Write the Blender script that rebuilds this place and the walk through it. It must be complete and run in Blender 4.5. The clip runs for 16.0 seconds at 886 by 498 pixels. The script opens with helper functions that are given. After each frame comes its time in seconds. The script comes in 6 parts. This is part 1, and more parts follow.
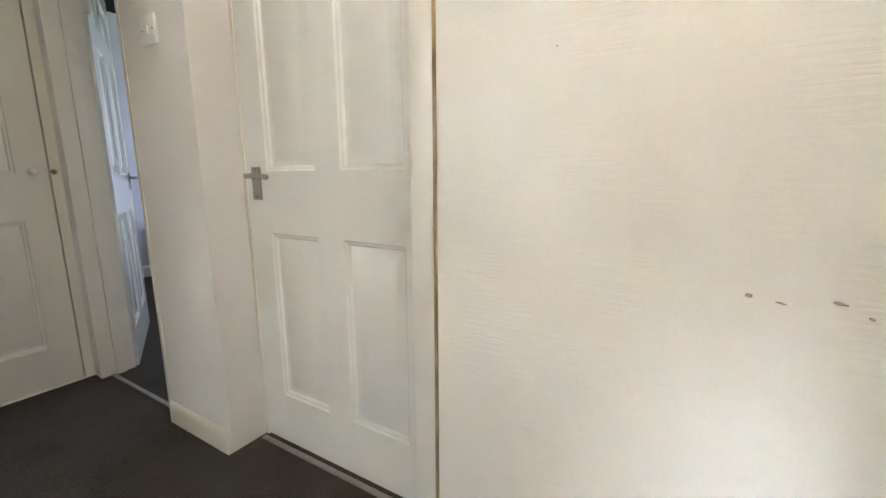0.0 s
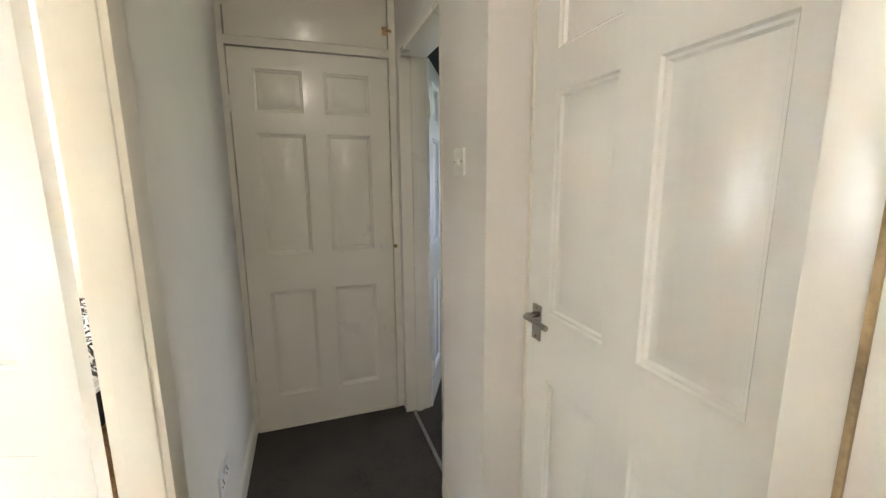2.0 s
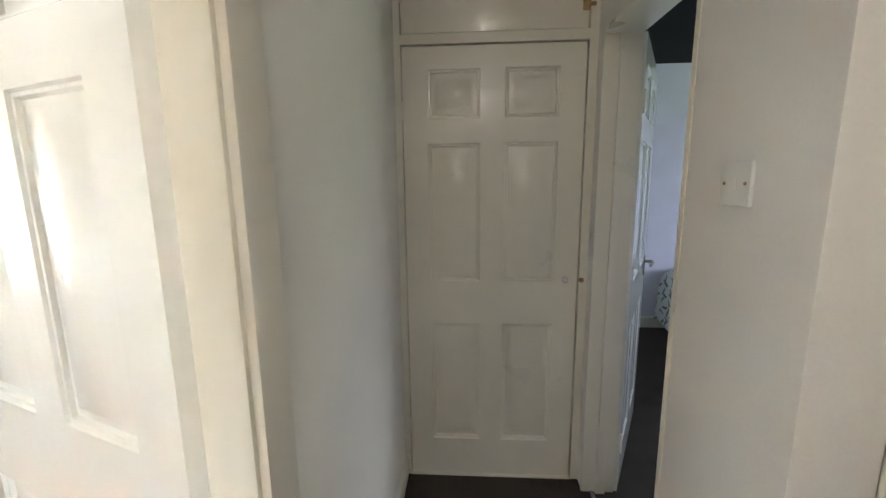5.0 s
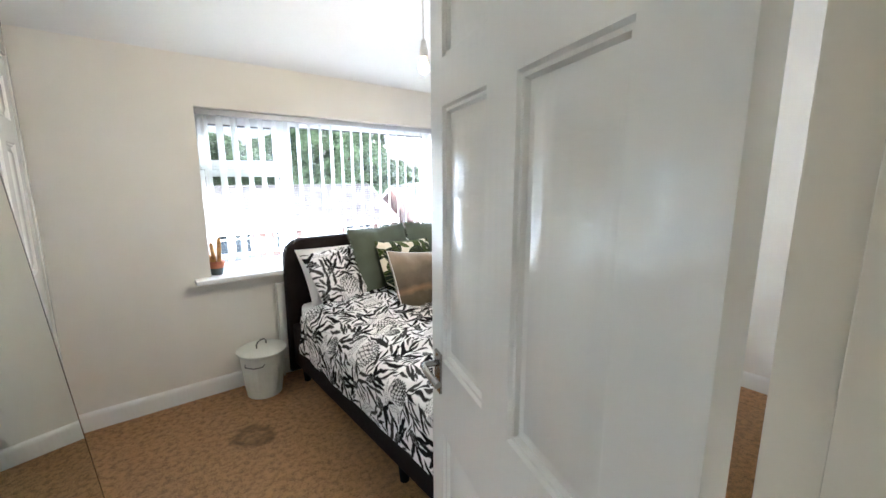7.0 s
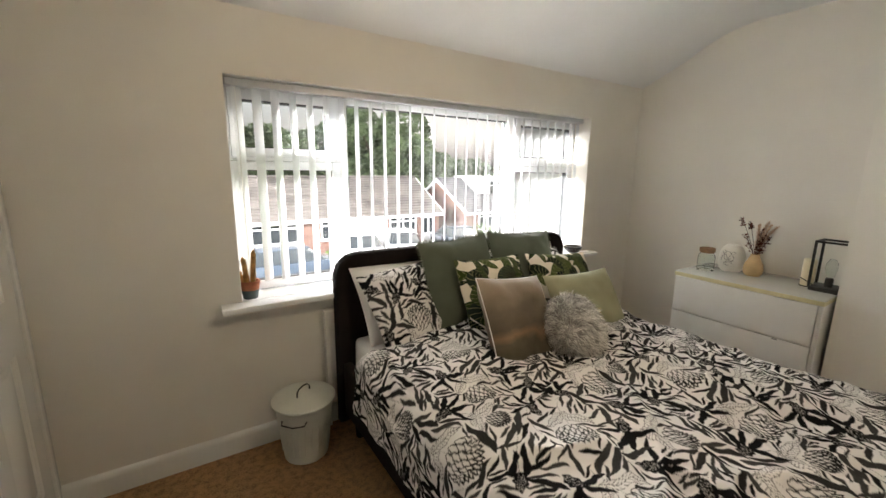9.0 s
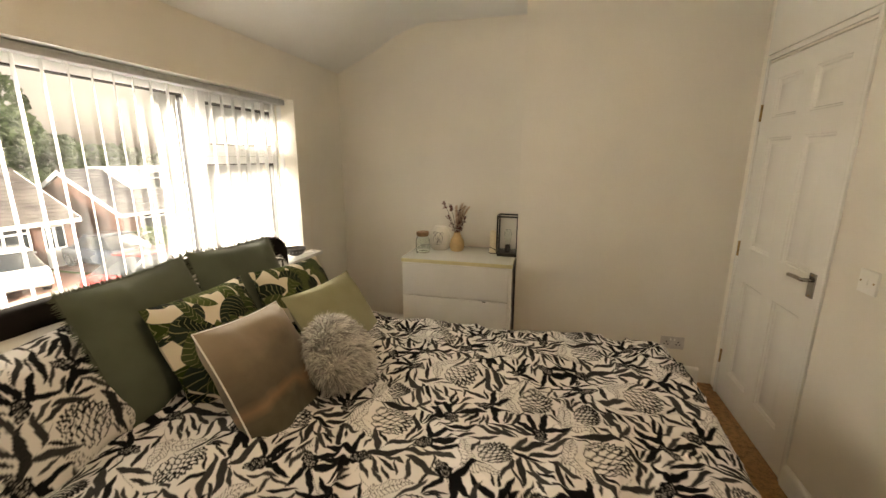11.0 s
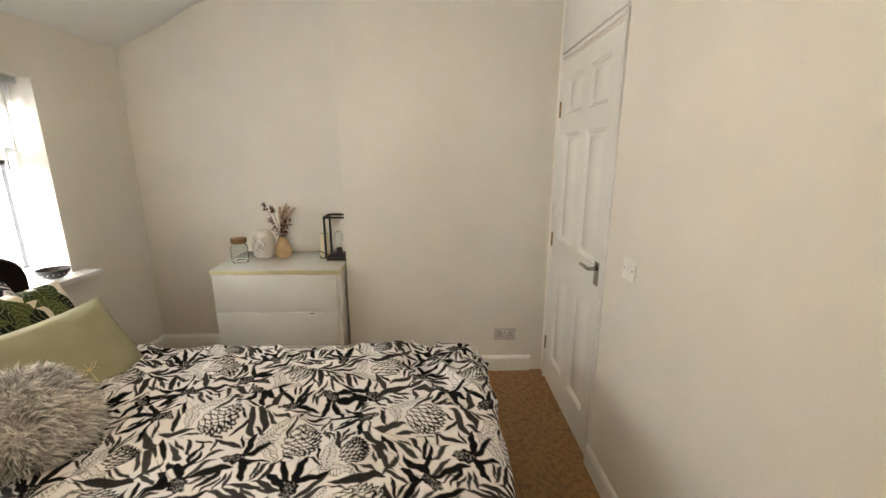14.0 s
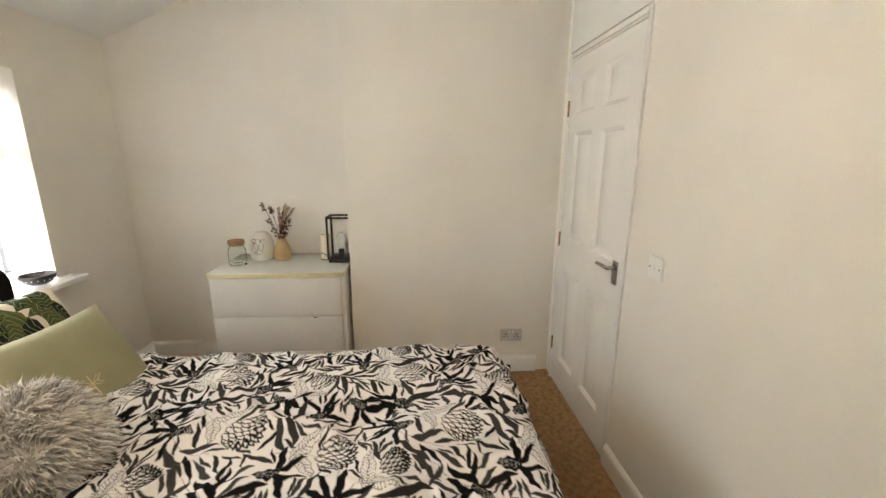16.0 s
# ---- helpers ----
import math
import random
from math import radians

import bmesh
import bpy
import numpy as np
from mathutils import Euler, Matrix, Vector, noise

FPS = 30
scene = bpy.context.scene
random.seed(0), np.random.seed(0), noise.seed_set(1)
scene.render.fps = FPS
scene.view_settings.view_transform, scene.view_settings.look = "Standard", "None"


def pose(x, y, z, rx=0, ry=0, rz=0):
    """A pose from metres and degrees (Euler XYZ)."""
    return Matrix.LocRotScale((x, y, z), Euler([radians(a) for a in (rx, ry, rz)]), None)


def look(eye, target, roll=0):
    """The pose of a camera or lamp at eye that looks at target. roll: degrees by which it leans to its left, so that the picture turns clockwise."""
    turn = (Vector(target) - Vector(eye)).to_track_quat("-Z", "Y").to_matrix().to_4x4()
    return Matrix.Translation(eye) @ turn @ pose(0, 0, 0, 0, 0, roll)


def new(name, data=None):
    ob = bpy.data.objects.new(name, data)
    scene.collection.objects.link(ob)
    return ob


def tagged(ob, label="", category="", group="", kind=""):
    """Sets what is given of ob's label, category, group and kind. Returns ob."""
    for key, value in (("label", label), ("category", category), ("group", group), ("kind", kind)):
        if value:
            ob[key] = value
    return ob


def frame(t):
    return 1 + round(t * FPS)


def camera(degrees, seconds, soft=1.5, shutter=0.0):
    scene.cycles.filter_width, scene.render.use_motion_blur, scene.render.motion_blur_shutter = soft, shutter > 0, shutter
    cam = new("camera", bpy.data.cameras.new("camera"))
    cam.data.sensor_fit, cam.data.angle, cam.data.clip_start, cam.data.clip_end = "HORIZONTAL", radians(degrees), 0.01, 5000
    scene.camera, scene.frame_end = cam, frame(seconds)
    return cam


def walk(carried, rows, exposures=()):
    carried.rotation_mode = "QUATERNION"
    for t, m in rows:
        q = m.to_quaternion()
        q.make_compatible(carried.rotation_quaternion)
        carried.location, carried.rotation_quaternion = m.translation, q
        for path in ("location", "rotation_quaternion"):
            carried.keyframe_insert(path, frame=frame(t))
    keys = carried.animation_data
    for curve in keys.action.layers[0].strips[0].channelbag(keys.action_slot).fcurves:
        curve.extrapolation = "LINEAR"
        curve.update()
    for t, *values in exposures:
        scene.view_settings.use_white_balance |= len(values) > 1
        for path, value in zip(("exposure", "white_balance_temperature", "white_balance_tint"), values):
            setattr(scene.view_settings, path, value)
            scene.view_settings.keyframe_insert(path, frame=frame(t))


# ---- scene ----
cam = camera(95.6, 16.0)
PATH = [
    (0, (0.231, 0.181, 0.961), (-0.779, 1.871, 0.608), -0.3),
    (0.5, (0.136, 0.221, 1.03), (-1.251, 1.617, 0.674), -0.6),
    (1, (0.04, 0.268, 1.184), (-1.558, 1.421, 0.839), -0.5),
    (1.5, (0.001, 0.299, 1.25), (-1.725, 1.249, 0.906), -0.2),
    (2, (0.002, 0.391, 1.371), (-1.861, 1.027, 1.021), -0.4),
    (2.5, (-0.047, 0.426, 1.439), (-1.958, 0.905, 1.094), -0.5),
    (3, (-0.178, 0.414, 1.441), (-2.108, 0.812, 1.099), -0.4),
    (3.2, (-0.223, 0.399, 1.448), (-2.153, 0.79, 1.098), -0.3),
    (5.3, (-0.468, 0.347, 1.434), (-2.424, 0.098, 1.101), -0.6),
    (5.5, (-0.483, 0.32, 1.436), (-2.429, -0.004, 1.104), -0.5),
    (6, (-0.496, 0.239, 1.441), (-2.407, -0.248, 1.106), -0.4),
    (6.5, (-0.549, 0.125, 1.441), (-2.27, -0.828, 1.082), -0.3),
    (7, (-0.614, 0.016, 1.435), (-1.853, -1.514, 1.083), -0.1),
    (7.5, (-0.658, -0.155, 1.42), (-1.614, -1.876, 1.066), -0.1),
    (8, (-0.719, -0.425, 1.436), (-1.658, -2.152, 1.071), 0.1),
    (8.2, (-0.739, -0.507, 1.441), (-1.68, -2.232, 1.071), 0.2),
    (10.3, (-1.006, -1.104, 1.469), (-2.595, -2.24, 1.04), 0.5),
    (10.5, (-1.032, -1.145, 1.467), (-2.708, -2.146, 1.033), 0.3),
    (11, (-1.048, -1.19, 1.476), (-2.939, -1.672, 1.037), 0.2),
    (11.5, (-1.081, -1.126, 1.466), (-3.031, -1.12, 1.021), 0.2),
    (12, (-1.115, -1.058, 1.476), (-3.06, -0.944, 1.024), 0.2),
    (12.5, (-1.158, -0.963, 1.469), (-3.103, -0.846, 1.021), 0.2),
    (13, (-1.19, -0.918, 1.478), (-3.138, -0.88, 1.026), 0.2),
    (13.5, (-1.24, -0.897, 1.469), (-3.188, -0.861, 1.017), 0.2),
    (14, (-1.31, -0.79, 1.472), (-3.256, -0.749, 1.015), 0.1),
    (14.5, (-1.315, -0.757, 1.459), (-3.262, -0.759, 1.002), 0.2),
    (15, (-1.324, -0.856, 1.461), (-3.271, -0.86, 1.004), 0.3),
    (15.5, (-1.351, -0.93, 1.457), (-3.298, -0.857, 1.005), 0.3),
    (16, (-1.36, -0.962, 1.46), (-3.303, -0.819, 1.007), 0.3),
]
EXPOSURES = [(0, 3.65, 6100, 10), (1.5, 3.7, 6200, 10), (2.5, 3.55, 6400, 10), (5.5, 3.25, 6000, 10), (6.5, 2.45, 5900, 10), (7.2, 1.85, 5600, 9), (8.2, 1.25, 6200, 10), (10.5, 0.9, 8500, 12), (11.5, 1.1, 9300, 13), (12.5, 1.42, 7400, 12), (14.5, 1.5, 7200, 12), (16, 1.6, 7100, 12)]
walk(cam, [(t, look(eye, target, roll)) for t, eye, target, roll in PATH], EXPOSURES)

# ---- world, sun, lamps ----
SKY = 0.14
world = bpy.data.worlds.new("sky")
scene.world = world
world.use_nodes = True
wn, wl = world.node_tree.nodes, world.node_tree.links
sky = wn.new("ShaderNodeTexSky")
sky.sky_type, sky.sun_disc = "NISHITA", False
sky.sun_elevation, sky.sun_rotation = radians(48), radians(262)
sky.air_density, sky.dust_density, sky.ozone_density = 1.0, 6.0, 0.6
wn["Background"].inputs["Strength"].default_value = SKY
grey = wn.new("ShaderNodeHueSaturation")
grey.inputs["Saturation"].default_value = 0.35
wl.new(sky.outputs[0], grey.inputs["Color"])
wl.new(grey.outputs[0], wn["Background"].inputs["Color"])

sun = new("sun", bpy.data.lights.new("sun", "SUN"))
sun.data.energy, sun.data.angle, sun.data.color = 1.0, radians(20), (1.0, 0.96, 0.91)
sun.matrix_world = look((-5.9, -0.8, 6.6), (0, 0, 0))


# bright sky above the street, west and east of the window, standing in for the light that it lets in
def sky_panel(name, place, aim, w, h, watts):
    ob = new(name, bpy.data.lights.new(name, "AREA"))
    ob.data.shape, ob.data.size, ob.data.size_y = "RECTANGLE", w, h
    ob.data.energy, ob.data.color = watts, (0.93, 0.97, 1.0)
    ob.matrix_world = look(place, aim)


sky_panel("window_daylight_west", (-14.1, -9.7, 5.8), (-2.3, -2.9, 1.3), 11.5, 3.2, 6200)
sky_panel("window_daylight_east", (9.6, -7.6, 5.6), (-2.3, -2.9, 1.3), 11.0, 3.2, 26000)


# the same for the window of the second bedroom, set in its opening
glow2 = new("second_window_daylight", bpy.data.lights.new("second_window_daylight", "AREA"))
glow2.data.shape, glow2.data.size, glow2.data.size_y = "RECTANGLE", 1.8, 1.1
glow2.data.energy, glow2.data.color = 1.7, (0.90, 0.94, 1.0)
glow2.matrix_world = look((-2.95, 4.06, 1.5), (-4.6, 2.3, 0.9))


def point_lamp(name, place, watts, colour, radius):
    ob = new(name, bpy.data.lights.new(name, "POINT"))
    ob.data.energy, ob.data.color, ob.data.shadow_soft_size = watts, colour, radius
    ob.location = place
    return ob


point_lamp("landing_bulb", (0.62, 0.45, 2.3), 1.5, (1, 0.87, 0.72), 0.05)
point_lamp("bedroom_bulb", (-1.75, -1.52, 1.84), 6.0, (1, 0.80, 0.56), 0.025)

# ---- materials ----
def mat(name, colour, rough=0.6, metal=0.0, vary=0.06, scale=6.0, fine=120.0, bump=0.1, depth=0.002, coat=0.0, spec=0.5, tint=None, grain=0.35):
    """A painted or plain surface with variation at a large and a fine scale, and a fine relief."""
    m = bpy.data.materials.new(name)
    m.use_nodes = True
    n, l = m.node_tree.nodes, m.node_tree.links
    b = n["Principled BSDF"]
    b.inputs["Metallic"].default_value = metal
    b.inputs["Coat Weight"].default_value = coat
    b.inputs["Coat Roughness"].default_value = 0.12
    b.inputs["Specular IOR Level"].default_value = spec
    co = n.new("ShaderNodeTexCoord")
    big, small = n.new("ShaderNodeTexNoise"), n.new("ShaderNodeTexNoise")
    big.inputs["Scale"].default_value, small.inputs["Scale"].default_value = scale, fine
    big.inputs["Detail"].default_value, small.inputs["Detail"].default_value = 5, 3
    for t in (big, small):
        l.new(co.outputs["Object"], t.inputs["Vector"])
    add = n.new("ShaderNodeMath")
    add.operation = "MULTIPLY_ADD"
    add.inputs[1].default_value = grain
    l.new(small.outputs["Fac"], add.inputs[0])
    l.new(big.outputs["Fac"], add.inputs[2])
    ramp = n.new("ShaderNodeValToRGB")
    other = tint or tuple(c * (1 - 2.2 * vary) for c in colour)
    ramp.color_ramp.elements[0].color = (*other, 1)
    ramp.color_ramp.elements[1].color = (*[min(1, c * (1 + vary)) for c in colour], 1)
    ramp.color_ramp.elements[0].position, ramp.color_ramp.elements[1].position = 0.3 + grain * 0.35, 0.62 + grain * 0.55
    l.new(add.outputs[0], ramp.inputs["Fac"])
    l.new(ramp.outputs["Color"], b.inputs["Base Color"])
    rr = n.new("ShaderNodeMapRange")
    spread = 0.02 if coat else 0.08
    rr.inputs["To Min"].default_value, rr.inputs["To Max"].default_value = max(0.03, rough - spread), min(1, rough + spread)
    l.new(big.outputs["Fac"], rr.inputs["Value"])
    l.new(rr.outputs[0], b.inputs["Roughness"])
    if bump:
        bu = n.new("ShaderNodeBump")
        bu.inputs["Strength"].default_value, bu.inputs["Distance"].default_value = bump, depth
        l.new(small.outputs["Fac"], bu.inputs["Height"])
        l.new(bu.outputs["Normal"], b.inputs["Normal"])
    return m


M_WALL = mat("wall_paint", (0.80, 0.77, 0.71), 0.75, vary=0.032, scale=1.6, fine=220, bump=0.12)
M_LWALL = mat("landing_wall_paint", (0.80, 0.77, 0.74), 0.7, vary=0.03, scale=2.0, fine=160, bump=0.15)
M_CEIL = mat("ceiling_paint", (0.80, 0.80, 0.79), 0.85, vary=0.02, scale=2, fine=90, bump=0.2)
M_GLOSS = mat("gloss_white_paint", (0.82, 0.82, 0.79), 0.3, vary=0.005, scale=3, fine=60, bump=0.04, coat=0.9)
M_GLOSS.node_tree.nodes["Principled BSDF"].inputs["Coat Roughness"].default_value = 0.05
M_CREAM = mat("aged_cream_gloss", (0.80, 0.76, 0.66), 0.28, vary=0.005, scale=3, fine=60, bump=0.06, coat=0.2)
M_UPVC = mat("white_upvc", (0.86, 0.87, 0.88), 0.25, vary=0.01, bump=0.0)
M_CARPET = mat("tan_carpet", (0.42, 0.232, 0.104), 0.95, vary=0.18, scale=34, fine=140, bump=1.0, depth=0.016, grain=0.8)
M_CARPET.node_tree.nodes["Color Ramp"].color_ramp.elements[0].position = 0.70
M_CARPET.node_tree.nodes["Color Ramp"].color_ramp.elements[1].position = 1.04
M_DARKCARPET = mat("charcoal_carpet", (0.038, 0.031, 0.024), 0.95, vary=0.32, scale=4, grain=1.0, fine=170, bump=1.0, depth=0.006)
M_LILAC = mat("lilac_paint", (0.62, 0.62, 0.74), 0.8, vary=0.02)
M_BLACK = mat("matt_black", (0.006, 0.006, 0.007), 0.8, spec=0.12)
M_CHROME = mat("polished_chrome", (0.40, 0.39, 0.38), 0.2, metal=1.0, vary=0.05, scale=20, bump=0)
M_BRASS = mat("aged_brass", (0.35, 0.24, 0.12), 0.4, metal=1.0, vary=0.2, scale=40, bump=0)
M_HEAD = mat("dark_brown_fabric", (0.014, 0.010, 0.010), 0.95, vary=0.15, scale=8, fine=500, bump=0.5, spec=0.2)
M_ALU = mat("dull_aluminium", (0.32, 0.30, 0.27), 0.45, metal=0.6, vary=0.1, scale=30, bump=0.1)
M_STEEL = mat("brushed_steel", (0.60, 0.58, 0.57), 0.4, metal=0.5, vary=0.08, scale=20, bump=0.05)
M_PLASTIC = mat("white_plastic", (0.84, 0.83, 0.80), 0.35, vary=0.01, bump=0)


def bump_extra(m, kind):
    """Adds a second relief to a painted material: combed wallpaper or embossed wood grain."""
    n, l = m.node_tree.nodes, m.node_tree.links
    b = n["Principled BSDF"]
    first = b.inputs["Normal"].links[0].from_socket
    co, mp, tx = n.new("ShaderNodeTexCoord"), n.new("ShaderNodeMapping"), n.new("ShaderNodeTexNoise")
    l.new(co.outputs["Object"], mp.inputs["Vector"])
    bu = n.new("ShaderNodeBump")
    if kind == "comb":
        mp.inputs["Scale"].default_value = (11, 11, 170)
        mp.inputs["Rotation"].default_value = (0, radians(2.5), 0)
        tx.inputs["Scale"].default_value, tx.inputs["Detail"].default_value, tx.inputs["Distortion"].default_value = 1.0, 2, 0.25
        big = n.new("ShaderNodeTexNoise")
        big.inputs["Scale"].default_value, big.inputs["Detail"].default_value = 7, 2
        l.new(co.outputs["Object"], big.inputs["Vector"])
        fade = n.new("ShaderNodeMapRange")
        fade.inputs["From Min"].default_value, fade.inputs["From Max"].default_value = 0.42, 0.62
        l.new(big.outputs["Fac"], fade.inputs["Value"])
        mul = n.new("ShaderNodeMath")
        mul.operation = "MULTIPLY"
        l.new(tx.outputs["Fac"], mul.inputs[0]), l.new(fade.outputs[0], mul.inputs[1])
        height = mul.outputs[0]
        bu.inputs["Strength"].default_value, bu.inputs["Distance"].default_value = 0.42, 0.0035
    else:
        mp.inputs["Scale"].default_value = (1, 1, 0.10)
        wv = n.new("ShaderNodeTexWave")
        wv.wave_type = "BANDS"
        wv.inputs["Scale"].default_value, wv.inputs["Distortion"].default_value, wv.inputs["Detail"].default_value = 11, 7.5, 2.0
        l.new(mp.outputs[0], wv.inputs["Vector"])
        height = wv.outputs["Fac"]
        bu.inputs["Strength"].default_value, bu.inputs["Distance"].default_value = 0.15, 0.0012
        rip, sag, low = n.new("ShaderNodeMapping"), n.new("ShaderNodeTexNoise"), n.new("ShaderNodeBump")
        rip.inputs["Scale"].default_value = (14, 14, 46)
        sag.inputs["Scale"].default_value, sag.inputs["Detail"].default_value = 1.0, 3
        low.inputs["Strength"].default_value, low.inputs["Distance"].default_value = 0.35, 0.0022
        l.new(co.outputs["Object"], rip.inputs["Vector"]), l.new(rip.outputs[0], sag.inputs["Vector"])
        l.new(sag.outputs["Fac"], low.inputs["Height"]), l.new(first, low.inputs["Normal"])
        first = low.outputs["Normal"]
    l.new(mp.outputs[0], tx.inputs["Vector"])
    l.new(height, bu.inputs["Height"])
    l.new(first, bu.inputs["Normal"])
    l.new(bu.outputs["Normal"], b.inputs["Normal"])
    return m


M_COMB = bump_extra(mat("combed_wallpaper", (0.84, 0.83, 0.80), 0.35, vary=0.03, scale=2.0, fine=160, bump=0.1), "comb")
bump_extra(M_GLOSS, "grain")


def stain(m, x, y, r, dark):
    """A worn round mark on a carpet."""
    n, l = m.node_tree.nodes, m.node_tree.links
    b = n["Principled BSDF"]
    src = b.inputs["Base Color"].links[0].from_socket
    co, no = n.new("ShaderNodeTexCoord"), n.new("ShaderNodeTexNoise")
    no.inputs["Scale"].default_value = 9
    l.new(co.outputs["Object"], no.inputs["Vector"])
    d = n.new("ShaderNodeVectorMath")
    d.operation = "DISTANCE"
    d.inputs[1].default_value = (x, y, 0)
    l.new(co.outputs["Object"], d.inputs[0])
    ad = n.new("ShaderNodeMath")
    ad.operation = "MULTIPLY_ADD"
    ad.inputs[1].default_value = 0.12
    l.new(no.outputs["Fac"], ad.inputs[0]), l.new(d.outputs["Value"], ad.inputs[2])
    ring = n.new("ShaderNodeValToRGB")
    e = ring.color_ramp.elements
    e[0].position, e[0].color = 0.06 + r * 0.4, (dark * 1.6,) * 3 + (1,)
    e[1].position, e[1].color = 0.06 + r * 1.25, (1, 1, 1, 1)
    mid = e.new(0.06 + r * 0.9)
    mid.color = (dark, dark, dark, 1)
    l.new(ad.outputs[0], ring.inputs["Fac"])
    mx = n.new("ShaderNodeMix")
    mx.data_type, mx.blend_type = "RGBA", "MULTIPLY"
    mx.inputs["Factor"].default_value = 1.0
    l.new(src, mx.inputs["A"]), l.new(ring.outputs["Color"], mx.inputs["B"])
    l.new(mx.outputs["Result"], b.inputs["Base Color"])


stain(M_CARPET, -1.07, -2.245, 0.10, 0.46)


class Nodes:
    """Short forms for wiring a pattern."""

    def __init__(self, tree):
        self.n, self.l = tree.nodes, tree.links

    def put(self, socket, v):
        if isinstance(v, (int, float, tuple)):
            socket.default_value = v
        else:
            self.l.new(v, socket)

    def math(self, op, a, b=0.0, c=0.0):
        m = self.n.new("ShaderNodeMath")
        m.operation = op
        for s, v in zip(m.inputs, (a, b, c)):
            self.put(s, v)
        return m.outputs[0]

    def vec(self, op, a, b=(0, 0, 0)):
        m = self.n.new("ShaderNodeVectorMath")
        m.operation = op
        self.put(m.inputs[0], a), self.put(m.inputs[1], b)
        return m.outputs["Vector"]

    def mix(self, fac, a, b):
        m = self.n.new("ShaderNodeMix")
        m.data_type = "RGBA"
        self.put(m.inputs["Factor"], fac), self.put(m.inputs["A"], a), self.put(m.inputs["B"], b)
        return m.outputs["Result"]

    def split(self, v):
        m = self.n.new("ShaderNodeSeparateXYZ")
        self.l.new(v, m.inputs[0])
        return m.outputs

    def noise(self, v, scale, detail=2.0):
        m = self.n.new("ShaderNodeTexNoise")
        m.inputs["Scale"].default_value, m.inputs["Detail"].default_value = scale, detail
        self.l.new(v, m.inputs["Vector"])
        return m.outputs["Fac"]

    def cells(self, v, scale, rand=1.0, feature="F1"):
        m = self.n.new("ShaderNodeTexVoronoi")
        m.voronoi_dimensions, m.feature = "2D", feature
        m.inputs["Scale"].default_value, m.inputs["Randomness"].default_value = scale, rand
        self.l.new(v, m.inputs["Vector"])
        return m.outputs

    def shape(self, uv, shift, scale, length, width, curve, follow=0.0, rand=0.55):
        """Curved leaves, one to a cell: how far inside a leaf (over 0), the place along and across it, and a random number."""
        at = self.vec("ADD", uv, shift)
        c = self.cells(at, scale, rand)
        rnd = self.split(c["Color"])
        off = self.vec("SUBTRACT", at, c["Position"])
        turn = self.math("MULTIPLY_ADD", rnd[0], 6.283 if not follow else follow, self.math("MULTIPLY", self.noise(uv, 1.3, 0.0), 14.0))
        r = self.n.new("ShaderNodeVectorRotate")
        r.rotation_type = "Z_AXIS"
        self.l.new(off, r.inputs["Vector"]), self.l.new(turn, r.inputs["Angle"])
        p = self.split(r.outputs[0])
        u = self.math("DIVIDE", p[0], length)
        u2 = self.math("MULTIPLY", u, u)
        bend = self.math("MULTIPLY", self.math("SINE", self.math("MULTIPLY", u, 2.6)), curve)
        v = self.math("DIVIDE", self.math("SUBTRACT", p[1], bend), width)
        body = self.math("SUBTRACT", self.math("SUBTRACT", 1.0, u2), self.math("MULTIPLY", u, 0.22))
        inside = self.math("SUBTRACT", body, self.math("ABSOLUTE", v))
        return inside, u, v, rnd

    def over(self, inside, soft=0.12):
        m = self.n.new("ShaderNodeMapRange")
        m.inputs["From Max"].default_value = soft
        self.l.new(inside, m.inputs["Value"])
        return m.outputs[0]


def cloth(name, pattern, rough=0.9, weave=900, bump=0.25, sheen=0.15):
    """A fabric with a printed pattern, given in metres of cloth by the UV map."""
    m = bpy.data.materials.new(name)
    m.use_nodes = True
    k = Nodes(m.node_tree)
    b = k.n["Principled BSDF"]
    b.inputs["Roughness"].default_value = rough
    b.inputs["Specular IOR Level"].default_value = 0.2 if sheen else 0.06
    b.inputs["Sheen Weight"].default_value = sheen
    uv = k.n.new("ShaderNodeUVMap").outputs[0]
    k.l.new(pattern(k, uv), b.inputs["Base Color"])
    bu = k.n.new("ShaderNodeBump")
    bu.inputs["Strength"].default_value, bu.inputs["Distance"].default_value = bump, 0.001
    k.l.new(k.noise(uv, weave), bu.inputs["Height"])
    k.l.new(bu.outputs["Normal"], b.inputs["Normal"])
    return m


PX = 0.00125      # grain of the print


